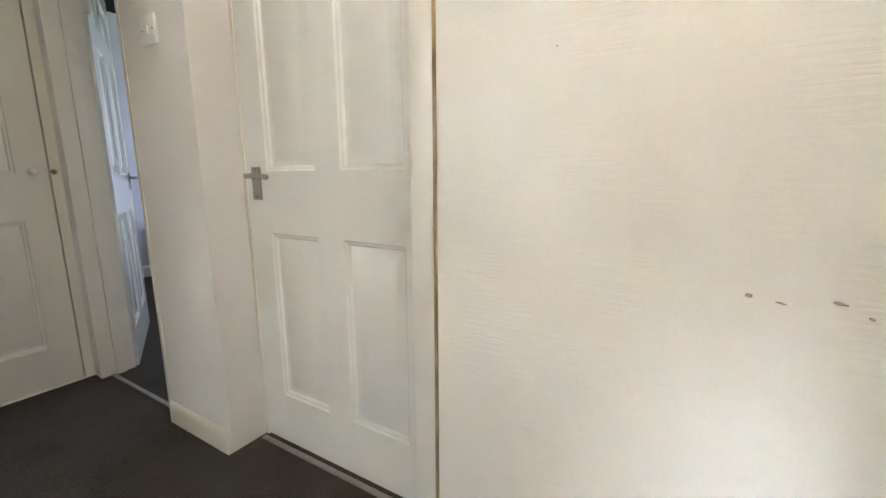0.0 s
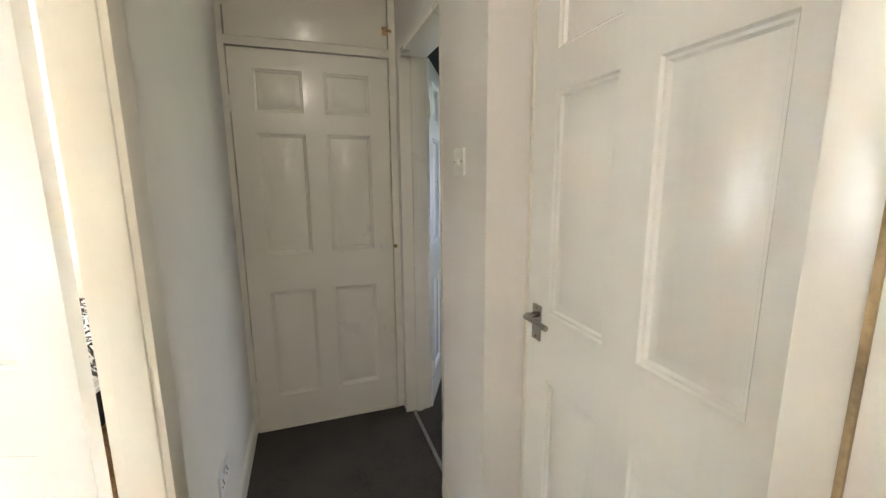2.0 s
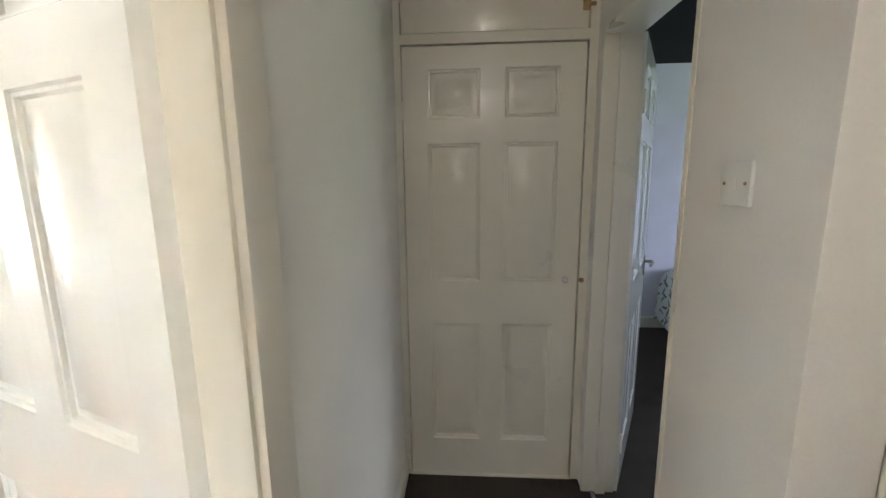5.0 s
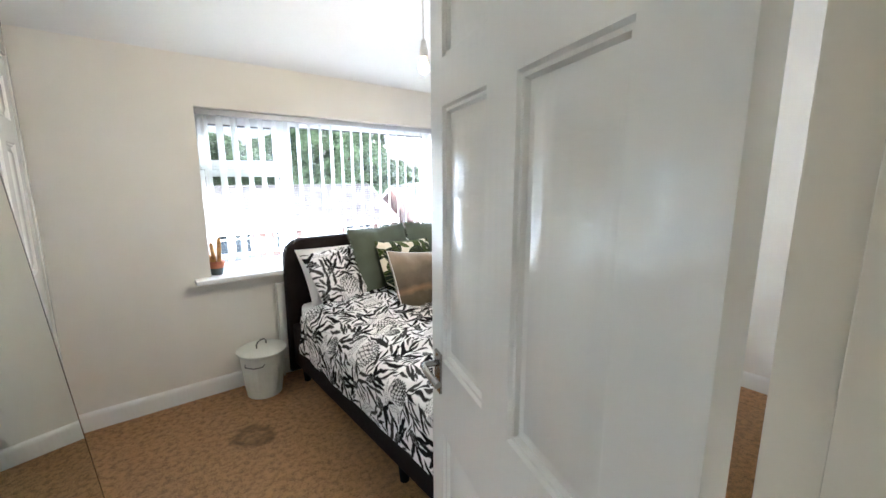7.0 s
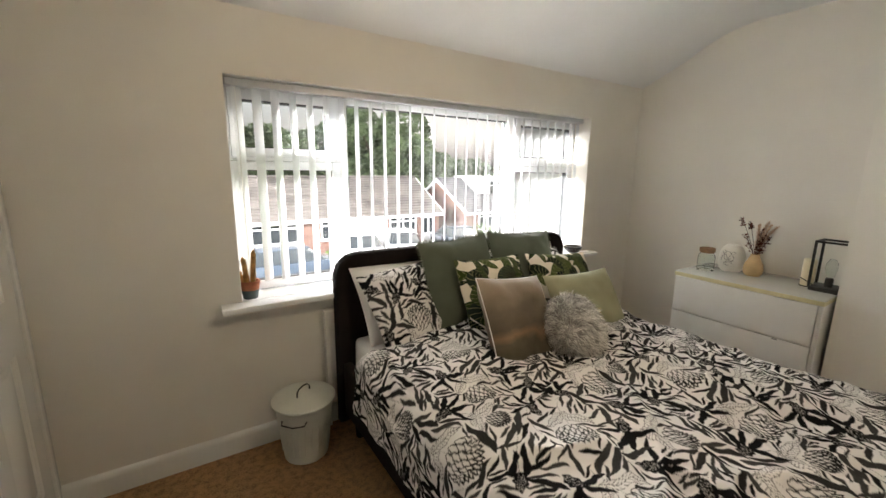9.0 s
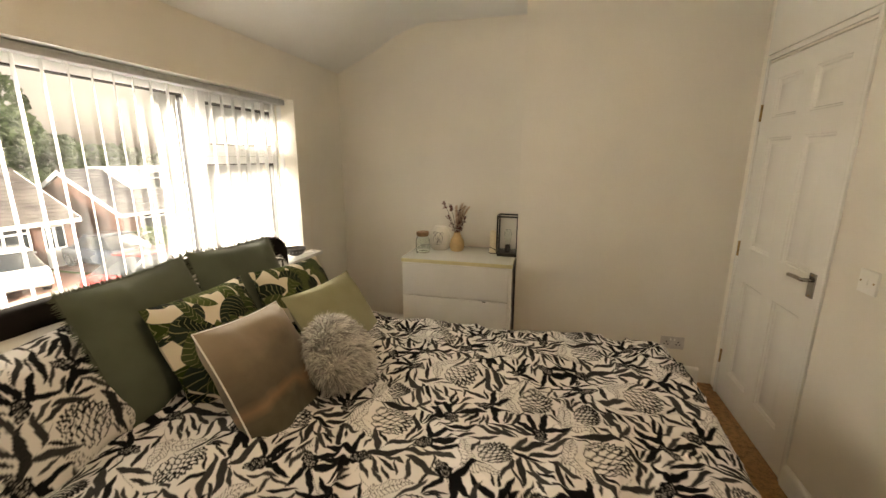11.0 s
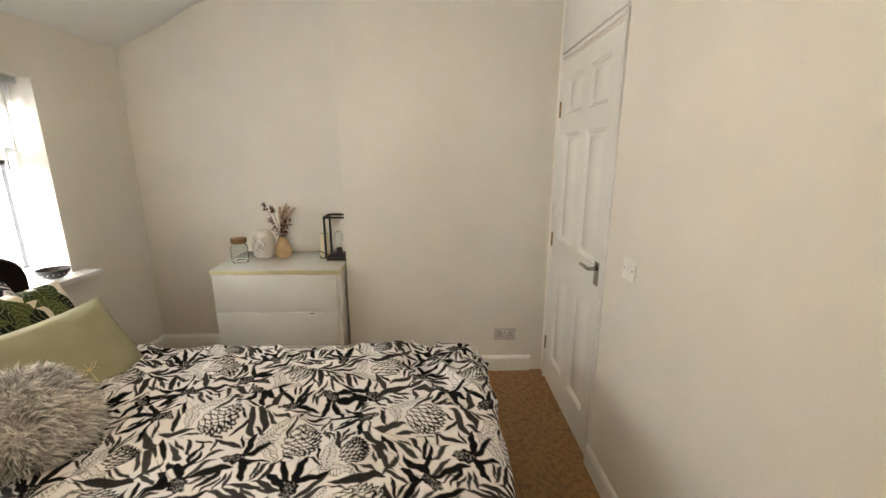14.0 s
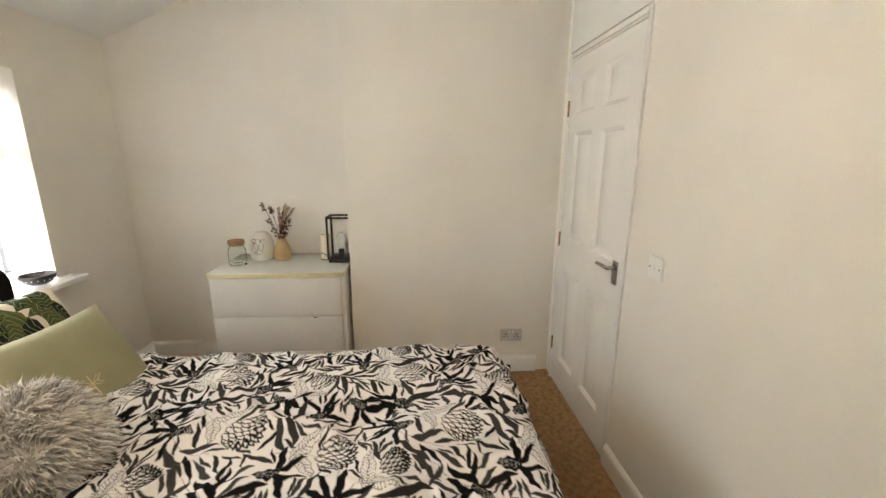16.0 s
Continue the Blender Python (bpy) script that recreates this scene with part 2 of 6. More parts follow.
class Print:
    """A repeat of printed cloth, n grains square, drawn stroke by stroke and joining up at its edges."""

    def __init__(self, n, ground, seed):
        self.n, self.img, self.used = n, np.ones((n, n, 3)) * np.array(ground), np.zeros((n, n))
        self.rng = np.random.default_rng(seed)

    def patch(self, cx, cy, reach, turn):
        ix = np.arange(int((cx - reach) / PX), int((cx + reach) / PX) + 1)
        iy = np.arange(int((cy - reach) / PX), int((cy + reach) / PX) + 1)
        x, y = np.meshgrid(ix * PX - cx, iy * PX - cy)
        c, s = math.cos(turn), math.sin(turn)
        return np.ix_(iy % self.n, ix % self.n), x * c + y * s, y * c - x * s

    def lay(self, at, cover, colour):
        self.img[at] += (np.asarray(colour) - self.img[at]) * cover[..., None]
        self.used[at] = np.maximum(self.used[at], cover)

    def leaf(self, cx, cy, turn, length, width, bend, colour, room=1.0, line=0.0, ribs=0.0, blunt=1.0):
        """A bent leaf; with room under 1 only where that share of it is taken already at most."""
        at, x, y = self.patch(cx, cy, length * 1.15 + width, turn)
        u = np.clip(x / length, -1.4, 1.4)
        wavy = y - bend * np.sin(u * 2.4) - width * 0.13 * np.sin(u * 9 + cx * 90)
        half = width * np.clip((1 - np.abs(u) ** (2.0 * blunt)) * (1 - 0.35 * u), 0, None) ** 0.9
        cover = np.clip((half - np.abs(wavy)) / PX + 0.5, 0, 1) * (np.abs(u) < 1)
        if room < 1 and (self.used[at] * cover).sum() > room * cover.sum():
            return False
        streak = 0.75 + 0.5 * self.rng.random(cover.shape)
        body = np.asarray(colour) * streak[..., None]
        if line:
            body = np.asarray(colour) * np.ones((*cover.shape, 3))
            ink = np.clip((line - (half - np.abs(wavy))) / PX + 0.5, 0, 1)
            ink = np.maximum(ink, np.clip((line * 0.6 - np.abs(wavy)) / PX + 0.5, 0, 1)) if ribs else ink
            if ribs:
                ink = np.maximum(ink, 0.8 * (np.mod(u * 6 - np.abs(wavy) / width * 1.4, 1) < 0.2))
            body += (np.array((0.012, 0.012, 0.013)) - body) * ink[..., None]
        elif ribs:
            vein = np.clip((0.0011 - np.abs(wavy)) / PX + 0.5, 0, 1) + 0.7 * (np.mod(u * 5 - np.abs(wavy) / width, 1) < 0.12)
            body += (np.asarray(colour) * 2.6 + 0.02 - body) * (ribs * np.clip(vein, 0, 1))[..., None]
        self.lay(at, cover, body)
        return True

    def stroke(self, points, r, colour):
        for (x0, y0), (x1, y1) in zip(points, points[1:]):
            for k in range(6):
                f = k / 6
                at, x, y = self.patch(x0 + (x1 - x0) * f, y0 + (y1 - y0) * f, r + 2 * PX, 0)
                self.lay(at, np.clip((r - np.hypot(x, y)) / PX + 0.5, 0, 1), colour)

    def of(self, uv):
        """The colours at places on the cloth, in metres."""
        g = uv / PX - 0.5
        i = np.floor(g).astype(int)
        f = (g - i)[:, :, None]
        out = 0
        for dx in (0, 1):
            for dy in (0, 1):
                w = (f[:, 0] if dx else 1 - f[:, 0]) * (f[:, 1] if dy else 1 - f[:, 1])
                out = out + self.img[(i[:, 1] + dy) % self.n, (i[:, 0] + dx) % self.n] * w
        return out


def banksia():
    """White cotton: scaled flower heads, speckled buds among black leaves, grey leaves between."""
    p = Print(520, (0.81, 0.79, 0.785), 11)
    side = 520 * PX
    black, white = (0.009, 0.009, 0.010), (0.81, 0.79, 0.785)
    rng = random.Random(4)
    heads = []
    for fx, fy, r, turn in ((0.20, 0.18, 0.062, 1.9), (0.70, 0.42, 0.060, 1.0), (0.30, 0.70, 0.048, 2.4), (0.84, 0.86, 0.054, 1.5), (0.93, 0.12, 0.040, 2.1)):
        cx, cy = fx * side, fy * side
        c, s = math.cos(turn), math.sin(turn)
        p.stroke([(cx - c * r * q, cy - s * r * q + 0.012 * math.sin(q * 2)) for q in (0.8, 1.4, 2.0, 2.6, 3.2)], 0.0035, white)
        p.stroke([(cx - c * r * q + 0.004, cy - s * r * q + 0.012 * math.sin(q * 2)) for q in (0.8, 1.4, 2.0, 2.6, 3.2)], 0.0012, black)
        for k in (-1, 1):
            p.leaf(cx - c * r * 1.5 - k * s * 0.035, cy - s * r * 1.5 + k * c * 0.035, turn + k * 0.9, 0.060, 0.020, 0.006, white, line=0.0016, ribs=1)
        for row in range(6):
            v = 1.0 - row * 0.36
            wide = r * (0.75 + 0.25 * math.cos((v - 0.1) * 2.0))
            count = (7, 6, 7, 6, 5, 4)[row]
            for k in range(count):
                e = (k / (count - 1) - 0.5) * 2
                lx, ly = v * r * (1 - 0.32 * e * e) * 0.85, e * wide * 0.86
                p.leaf(cx + c * lx - s * ly, cy + s * lx + c * ly, turn + e * (0.75 if v > 0 else 0.35), r * 0.38, r * 0.175, 0, white, line=0.0040 if row > 1 else 0.0058, blunt=1.15)
        heads.append((cx, cy))
    for fx, fy in ((0.47, 0.13), (0.08, 0.45), (0.47, 0.52), (0.60, 0.74), (0.10, 0.90), (0.94, 0.62), (0.70, 0.13), (0.52, 0.93), (0.32, 0.40)):
        cx, cy = fx * side, fy * side
        turn = rng.uniform(0, 6.28)
        for k in range(4):
            a = turn + 2.2 + k * 0.72 + rng.uniform(-0.2, 0.2)
            ln = rng.uniform(0.040, 0.058)
            p.leaf(cx + math.cos(a) * (ln + 0.012), cy + math.sin(a) * (ln + 0.012), a, ln, rng.uniform(0.0085, 0.0125), rng.uniform(-0.014, 0.014), black, blunt=1.5)
        p.stroke([(cx - math.cos(turn) * q + 0.02 * math.sin(q * 14), cy - math.sin(turn) * q) for q in (0.0, 0.04, 0.08, 0.12, 0.16)], 0.0017, black)
        p.leaf(cx + math.cos(turn) * 0.012, cy + math.sin(turn) * 0.012, turn, 0.036, 0.021, 0.0, black, blunt=1.3)
        for k in range(75):
            q, e = rng.uniform(-0.85, 0.85), rng.uniform(-0.8, 0.8)
            e *= 1 - q * q * 0.8
            at, x, y = p.patch(cx + math.cos(turn) * (0.012 + q * 0.034) - math.sin(turn) * e * 0.018, cy + math.sin(turn) * (0.012 + q * 0.034) + math.cos(turn) * e * 0.018, 0.004, 0)
            p.lay(at, np.clip((0.0011 - np.hypot(x, y)) / PX + 0.5, 0, 0.8), (0.55, 0.53, 0.52))
    def grey(x, y, turn, ln, room):
        tone = rng.choice((0.030, 0.040, 0.048, 0.056, 0.012))
        return p.leaf(x, y, turn, ln, ln * rng.uniform(0.15, 0.21), rng.uniform(0.10, 0.26) * ln * rng.choice((-1, 1)), (tone, tone * 0.97, tone * 0.96), room=room)

    # sprays of grey leaves, set left and right of a thin stem
    for k in range(110):
        x, y, a = rng.uniform(0, side), rng.uniform(0, side), rng.uniform(0, 6.283)
        sway, line, kept = rng.uniform(-0.22, 0.22), [(x, y)], 0
        for j in range(rng.randint(5, 8)):
            a += sway
            x, y = x + math.cos(a) * 0.038, y + math.sin(a) * 0.038
            line.append((x, y))
            ln = rng.uniform(0.050, 0.074) * (1 - 0.06 * j)
            b = a + (0.62 if j % 2 else -0.62)
            kept += grey(x + math.cos(b) * (ln + 0.004), y + math.sin(b) * (ln + 0.004), b, ln, 0.10)
        if kept > 2:
            p.stroke(line, 0.0015, (0.04, 0.04, 0.04))
    laid = 0
    for k in range(9000):
        small = k > 3600
        ln = rng.uniform(0.026, 0.040) if small else rng.uniform(0.052, 0.080)
        x, y = rng.uniform(0, side), rng.uniform(0, side)
        turn = 0.5 + 1.1 * math.sin(x * 2 * math.pi / side + 0.7) * math.cos(y * 2 * math.pi / side) + rng.uniform(-0.6, 0.6)
        laid += grey(x, y, turn + rng.choice((0, math.pi)), ln, 0.05 if small else 0.09)
        if laid > 190:
            break
    return p


def jungle(k, uv):
    """Cream cotton with large deep-green leaves, veined."""
    col = k.mix(k.noise(uv, 3.0), (0.78, 0.72, 0.62, 1), (0.70, 0.64, 0.53, 1))
    for i, (scale, length, width, a, b) in enumerate(((5.4, 0.10, 0.034, (0.030, 0.050, 0.014, 1), (0.10, 0.13, 0.04, 1)), (5.0, 0.11, 0.042, (0.012, 0.018, 0.016, 1), (0.035, 0.05, 0.035, 1)), (4.6, 0.12, 0.040, (0.022, 0.04, 0.016, 1), (0.09, 0.115, 0.04, 1)), (5.8, 0.09, 0.030, (0.008, 0.010, 0.009, 1), (0.02, 0.03, 0.02, 1)), (6.2, 0.085, 0.028, (0.03, 0.05, 0.02, 1), (0.08, 0.10, 0.04, 1)))):
        inside, u, v, rnd = k.shape(uv, (0.43 * i + 0.2, 0.31 * i, 0), scale, length, width, 0.015)
        vein = k.math("LESS_THAN", k.math("FRACT", k.math("ADD", k.math("MULTIPLY", u, 5.0), k.math("ABSOLUTE", v))), 0.14)
        col = k.mix(k.over(inside, 0.06), col, k.mix(k.math("MULTIPLY", vein, 0.7), k.mix(rnd[1], a, b), (0.30, 0.30, 0.16, 1)))
    return col


def dusk(k, uv):
    """A soft blurred landscape: pale sky, grey-brown hills, an orange streak, dark green ground."""
    p = k.split(uv)
    h = k.math("ADD", p[1], k.math("MULTIPLY_ADD", k.noise(uv, 5.0, 6.0), 0.15, -0.075))
    r = k.n.new("ShaderNodeValToRGB")
    e = r.color_ramp.elements
    e[0].position, e[0].color = 0.02, (0.045, 0.046, 0.026, 1)
    e[1].position, e[1].color = 0.45, (0.315, 0.255, 0.195, 1)
    for q, c in ((0.15, (0.068, 0.060, 0.034, 1)), (0.185, (0.255, 0.143, 0.075, 1)), (0.215, (0.090, 0.075, 0.053, 1)), (0.31, (0.128, 0.101, 0.071, 1)), (0.37, (0.240, 0.188, 0.139, 1))):
        e.new(q).color = c
    k.l.new(h, r.inputs["Fac"])
    worn = k.mix(k.noise(uv, 16.0, 6.0), (0.030, 0.028, 0.020, 1), (0.46, 0.38, 0.29, 1))
    return k.mix(0.22, r.outputs["Color"], worn)


def plain(a, b, scale=12.0):
    return lambda k, uv: k.mix(k.noise(uv, scale, 4.0), a, b)


def printed(k, uv):
    """Takes the colour that the cloth's print gives each place."""
    a = k.n.new("ShaderNodeAttribute")
    a.attribute_name = "print"
    return a.outputs["Color"]


M_DUVET = cloth("banksia_cotton", printed, bump=0.4, sheen=0.0)
BANKSIA = banksia()


def dye(ob, p):
    """Lays a print on a cloth by its UV map."""
    me = ob.data
    uv = np.empty(len(me.loops) * 2, dtype=np.float32)
    vi = np.empty(len(me.loops), dtype=np.int32)
    me.uv_layers[0].data.foreach_get("uv", uv)
    me.loops.foreach_get("vertex_index", vi)
    at = np.zeros((len(me.vertices), 2))
    at[vi] = uv.reshape(-1, 2)
    col = np.ones((len(me.vertices), 4), dtype=np.float32)
    col[:, :3] = p.of(at)
    me.attributes.new("print", "FLOAT_COLOR", "POINT").data.foreach_set("color", col.ravel())

M_JUNGLE = cloth("jungle_leaf_cotton", jungle, sheen=0.0)
M_DUSK = cloth("landscape_velvet", dusk, 0.8, 600, 0.4)
M_SAGE = cloth("sage_green_cotton", plain((0.086, 0.104, 0.074, 1), (0.122, 0.142, 0.106, 1)))
M_LIME = cloth("pale_green_cotton", plain((0.28, 0.275, 0.165, 1), (0.355, 0.345, 0.225, 1)))
M_LINEN = cloth("white_cotton", plain((0.74, 0.72, 0.70, 1), (0.80, 0.78, 0.76, 1)))

# ---- mesh helpers ----
def box(bm, x0, x1, y0, y1, z0, z1, bevel=0.0, seg=2):
    vs = [bm.verts.new((x, y, z)) for z in (z0, z1) for y in (y0, y1) for x in (x0, x1)]
    fs = [bm.faces.new([vs[i] for i in q]) for q in ((0, 2, 3, 1), (4, 5, 7, 6), (0, 1, 5, 4), (2, 6, 7, 3), (0, 4, 6, 2), (1, 3, 7, 5))]
    if bevel:
        es = list({e for f in fs for e in f.edges})
        bmesh.ops.bevel(bm, geom=es, offset=bevel, segments=seg, profile=0.6, affect="EDGES")
    return fs


def tube(bm, r0, r1, z0, z1, n=24, x=0.0, y=0.0, cap=True):
    a = [bm.verts.new((x + r0 * math.cos(2 * math.pi * i / n), y + r0 * math.sin(2 * math.pi * i / n), z0)) for i in range(n)]
    b = [bm.verts.new((x + r1 * math.cos(2 * math.pi * i / n), y + r1 * math.sin(2 * math.pi * i / n), z1)) for i in range(n)]
    for i in range(n):
        bm.faces.new((a[i], a[(i + 1) % n], b[(i + 1) % n], b[i]))
    if cap:
        bm.faces.new(a[::-1]), bm.faces.new(b)


def lathe(bm, profile, n=32, x=0.0, y=0.0):
    """A turned body from (radius, height) pairs."""
    rings = [[bm.verts.new((x + r * math.cos(2 * math.pi * i / n), y + r * math.sin(2 * math.pi * i / n), z)) for i in range(n)] if r > 1e-5 else [bm.verts.new((x, y, z))] for r, z in profile]
    for a, b in zip(rings, rings[1:]):
        for i in range(n):
            j = (i + 1) % n
            q = [a[i % len(a)], a[j % len(a)], b[j % len(b)], b[i % len(b)]]
            q = [v for k, v in enumerate(q) if v not in q[:k]]
            if len(q) > 2:
                bm.faces.new(q)


def rod(bm, points, r, n=8):
    """A round bar bent through points."""
    pts = [Vector(p) for p in points]
    rings = []
    for i, p in enumerate(pts):
        d = (pts[min(i + 1, len(pts) - 1)] - pts[max(i - 1, 0)]).normalized()
        u = d.cross(Vector((0, 0, 1)) if abs(d.z) < 0.9 else Vector((1, 0, 0))).normalized()
        w = d.cross(u)
        rings.append([bm.verts.new(p + r * (math.cos(2 * math.pi * k / n) * u + math.sin(2 * math.pi * k / n) * w)) for k in range(n)])
    for a, b in zip(rings, rings[1:]):
        for k in range(n):
            bm.faces.new((a[k], b[k], b[(k + 1) % n], a[(k + 1) % n]))
    bm.faces.new(rings[0]), bm.faces.new(rings[-1][::-1])


def part(name, bm, material, parent=None, label="", smooth=True, at=None):
    bmesh.ops.recalc_face_normals(bm, faces=bm.faces)
    me = bpy.data.meshes.new(name)
    bm.to_mesh(me)
    bm.free()
    for m in material if isinstance(material, (list, tuple)) else (material,):
        me.materials.append(m)
    if smooth:
        for p in me.polygons:
            p.use_smooth = True
        me.set_sharp_from_angle(angle=radians(38))
    ob = new(name, me)
    if parent:
        ob.parent = parent
    if at is not None:
        ob.matrix_basis = at
    if label:
        ob["label"] = label
    return ob


def thing(name, label, category, at=None, group="", kind=""):
    ob = new(name)
    ob.empty_display_size = 0.1
    if at is not None:
        ob.matrix_basis = at
    return tagged(ob, label, category, group, kind)


def solid(name, bm, material, label, category="", kind="structure", smooth=False, at=None):
    return tagged(part(name, bm, material, smooth=smooth, at=at), label, category, kind=kind)


def wall(name, axis, a0, a1, u0, u1, z0, z1, holes, material, label):
    """A wall of thickness a0..a1 across the axis, from u0 to u1 along it, with rectangular holes (u0, u1, z0, z1)."""
    bm = bmesh.new()
    cuts = sorted({u0, u1, *[h[k] for h in holes for k in (0, 1)]})
    for c0, c1 in zip(cuts, cuts[1:]):
        spans, z = [], z0
        for h in sorted((h for h in holes if h[0] <= c0 + 1e-6 and h[1] >= c1 - 1e-6), key=lambda h: h[2]):
            if h[2] > z:
                spans.append((z, h[2]))
            z = h[3]
        if z < z1:
            spans.append((z, z1))
        for s0, s1 in spans:
            if axis == "y":
                box(bm, c0, c1, a0, a1, s0, s1)
            else:
                box(bm, a0, a1, c0, c1, s0, s1)
    return solid(name, bm, material, label, "wall")


# ---- plan ----
YL, YC = 0.055, -0.045          # landing face and bedroom face of the partition
YS = 0.888                      # landing face of the wall with the stub and the second bedroom
YA = 1.030                      # face of the recessed landing door
XB = -2.22                      # face of the landing cupboard door
YW = -2.90                      # window wall
XE = -0.275                     # cupboard wall in the bedroom
XK, XCH, YCH = -4.25, -3.865, -1.37   # alcove wall, chimney breast face and its edge
H = 2.48
OP0, OP1 = -1.0, -0.175       # bedroom doorway
S0, S1 = -2.15, -1.457           # second bedroom doorway
A0, A1 = -1.05, -0.285          # landing door on the right
WX0, WX1, WZ0, WZ1 = -3.60, -1.04, 0.80, 1.862  # window reveal

bm = bmesh.new(); box(bm, -4.6, 0.1, -2.95, 0.0, -0.12, 0.0)
solid("floor", bm, M_CARPET, "tan cut-pile carpet with a worn round stain", "carpet")
bm = bmesh.new(); box(bm, -2.3, 0.60, 0.0, 1.1, -0.12, 0.002)
solid("floor_landing", bm, M_DARKCARPET, "dark charcoal landing carpet", "carpet")
bm = bmesh.new(); box(bm, -5.2, 1.0, 1.1, 4.2, -0.12, 0.0)
solid("floor_second_bedroom", bm, M_DARKCARPET, "dark brown bedroom carpet in shade", "carpet")

wall("wall_partition", "y", YC, YL, -4.6, 3.3, -2.6, H, [(OP0, OP1, 0, 2.02), (-3.768, -3.0, 0, 1.99)], M_WALL, "cream painted partition wall with doorways")
wall("wall_window", "y", YW - 0.27, YW, -4.6, 0.1, -0.1, 3.0, [(WX0, WX1, WZ0 - 0.03, WZ1)], M_WALL, "cream painted wall with a wide window")
wall("wall_alcove", "x", XK - 0.2, XK, YW, YC, 0, H, [], M_WALL, "cream painted alcove wall")
wall("wall_chimney_breast", "x", XK, XCH, YCH, YC, 0, H, [], M_WALL, "cream painted chimney breast")
wall("wall_cupboard", "x", XE, XE + 0.3, YW, -2.02, 0, H, [(-2.85, -2.08, 0, 1.99)], M_WALL, "white painted wall with a cupboard door")
# unseen sheet added behind the cupboard door to block leaking sky light
wall("wall_cupboard_light_stop", "x", XE + 0.3, XE + 0.32, YW, -2.02, 0, H, [], M_WALL, "plain unseen cupboard back, added to stop sky light")
wall("wall_side", "x", -0.12, 0.2, -2.02, YC, 0, H, [], M_WALL, "cream painted side wall behind the mirror")
# likewise added out of view, so no sky shows round the closet door
wall("wall_closet_light_stop", "y", YL, YL + 0.02, -3.8, -2.95, 0, H, [], M_WALL, "plain unseen closet back, added to stop sky light")
wall("wall_landing", "y", YS, YS + 0.14, -4.6, -1.065, 0, H, [(S0, S1, 0, 2.0)], M_LWALL, "off-white painted landing wall with light switch")
wall("wall_landing_recess", "y", YA + 0.04, YS + 0.26, -1.40, -0.205, 0, H, [(A0, A1, 0, 2.0)], M_LWALL, "off-white painted wall round a recessed door")
wall("wall_textured", "y", YS, YS + 0.26, -0.205, 3.3, -2.6, H, [], M_COMB, "white painted wall with combed wallpaper texture")
wall("wall_landing_back", "y", YS + 0.26, YS + 0.3, -1.4, -0.2, 0, H, [], M_LWALL, "plain wall closing the recess")
wall("wall_stair_end", "x", 3.3, 3.5, YC, YS + 0.2, -2.6, H, [], M_LWALL, "plain painted end wall of the stairs")
bm = bmesh.new(); box(bm, -2.45, 3.5, YL, YS + 0.26, H, H + 0.1)
solid("ceiling_landing", bm, M_CEIL, "white painted landing ceiling", "ceiling")

# bedroom ceiling, sloping down to the window wall in a soft curve
bm = bmesh.new()
prof = [(0.1, H), (-2.05, H)] + [(-2.05 - 0.5 * k / 8, H - 0.17 * (k / 8) ** 2) for k in range(1, 9)] + [(-2.95, 2.13), (-2.95, 2.62), (0.1, 2.62)]
a = [bm.verts.new((-4.6, y, z)) for y, z in prof]
b = [bm.verts.new((0.1, y, z)) for y, z in prof]
for i in range(len(prof)):
    j = (i + 1) % len(prof)
    bm.faces.new((a[i], a[j], b[j], b[i]))
bm.faces.new(a), bm.faces.new(b[::-1])
solid("ceiling_bedroom", bm, M_CEIL, "white painted ceiling curving down at the window", "ceiling", smooth=True)

# second bedroom
wall("wall_second_bedroom_side", "x", -4.5, -4.3, 1.028, 4.2, 0, H, [], M_LILAC, "pale lilac painted bedroom wall")
wall("wall_second_bedroom_far", "y", 4.0, 4.2, -4.3, -1.0, 0, H, [(-3.9, -2.0, 0.9, 2.1)], M_LILAC, "pale lilac painted bedroom wall with a window")
wall("wall_second_bedroom_near", "x", -1.40, -1.2, 1.2, 4.0, 0, H, [], M_LILAC, "pale lilac painted bedroom wall")
# ceiling slab in one flat black
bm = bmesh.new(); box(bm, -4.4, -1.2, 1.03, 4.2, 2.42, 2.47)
solid("ceiling_second_bedroom", bm, M_BLACK, "flat black bedroom ceiling", "ceiling")
# landing end wall round the cupboard door and the overhead cupboard
end = thing("wall_landing_end", "cream glossed timber frame of the landing cupboards", "frame", kind="structure")
for nm, x1, y0, y1, z0, z1 in (("jamb", 0.012, YL, 0.082, 0, H), ("jamb", 0.012, 0.852, YS, 0, H), ("rail", 0.012, 0.082, 0.852, 1.988, 2.028), ("back_panel", -0.04, 0.082, 0.852, 0.006, 1.988), ("back_panel", -0.04, 0.082, 0.852, 2.028, H), ("sill", 0.016, 0.082, 0.852, 0.0, 0.006)):
    bm = bmesh.new(); box(bm, XB - 0.05, XB + x1, y0, y1, z0, z1)
    part(nm, bm, M_CREAM, end, smooth=False)

# stairs going down behind the start
bm = bmesh.new()
for k in range(11):
    box(bm, 0.60 + 0.235 * k, 0.60 + 0.235 * (k + 1), YL, YS, -2.6, -0.19 * (k + 1))
solid("stairs", bm, M_DARKCARPET, "charcoal carpeted stairs going down", "stairs")


# ---- doors ----
DW, DH, DT = 0.762, 1.975, 0.035
COLS = [(0.1045, 0.3295), (0.4325, 0.6575)]
ROWS_D = [(0.185, 0.772), (0.974, 1.583), (1.685, 1.885)]


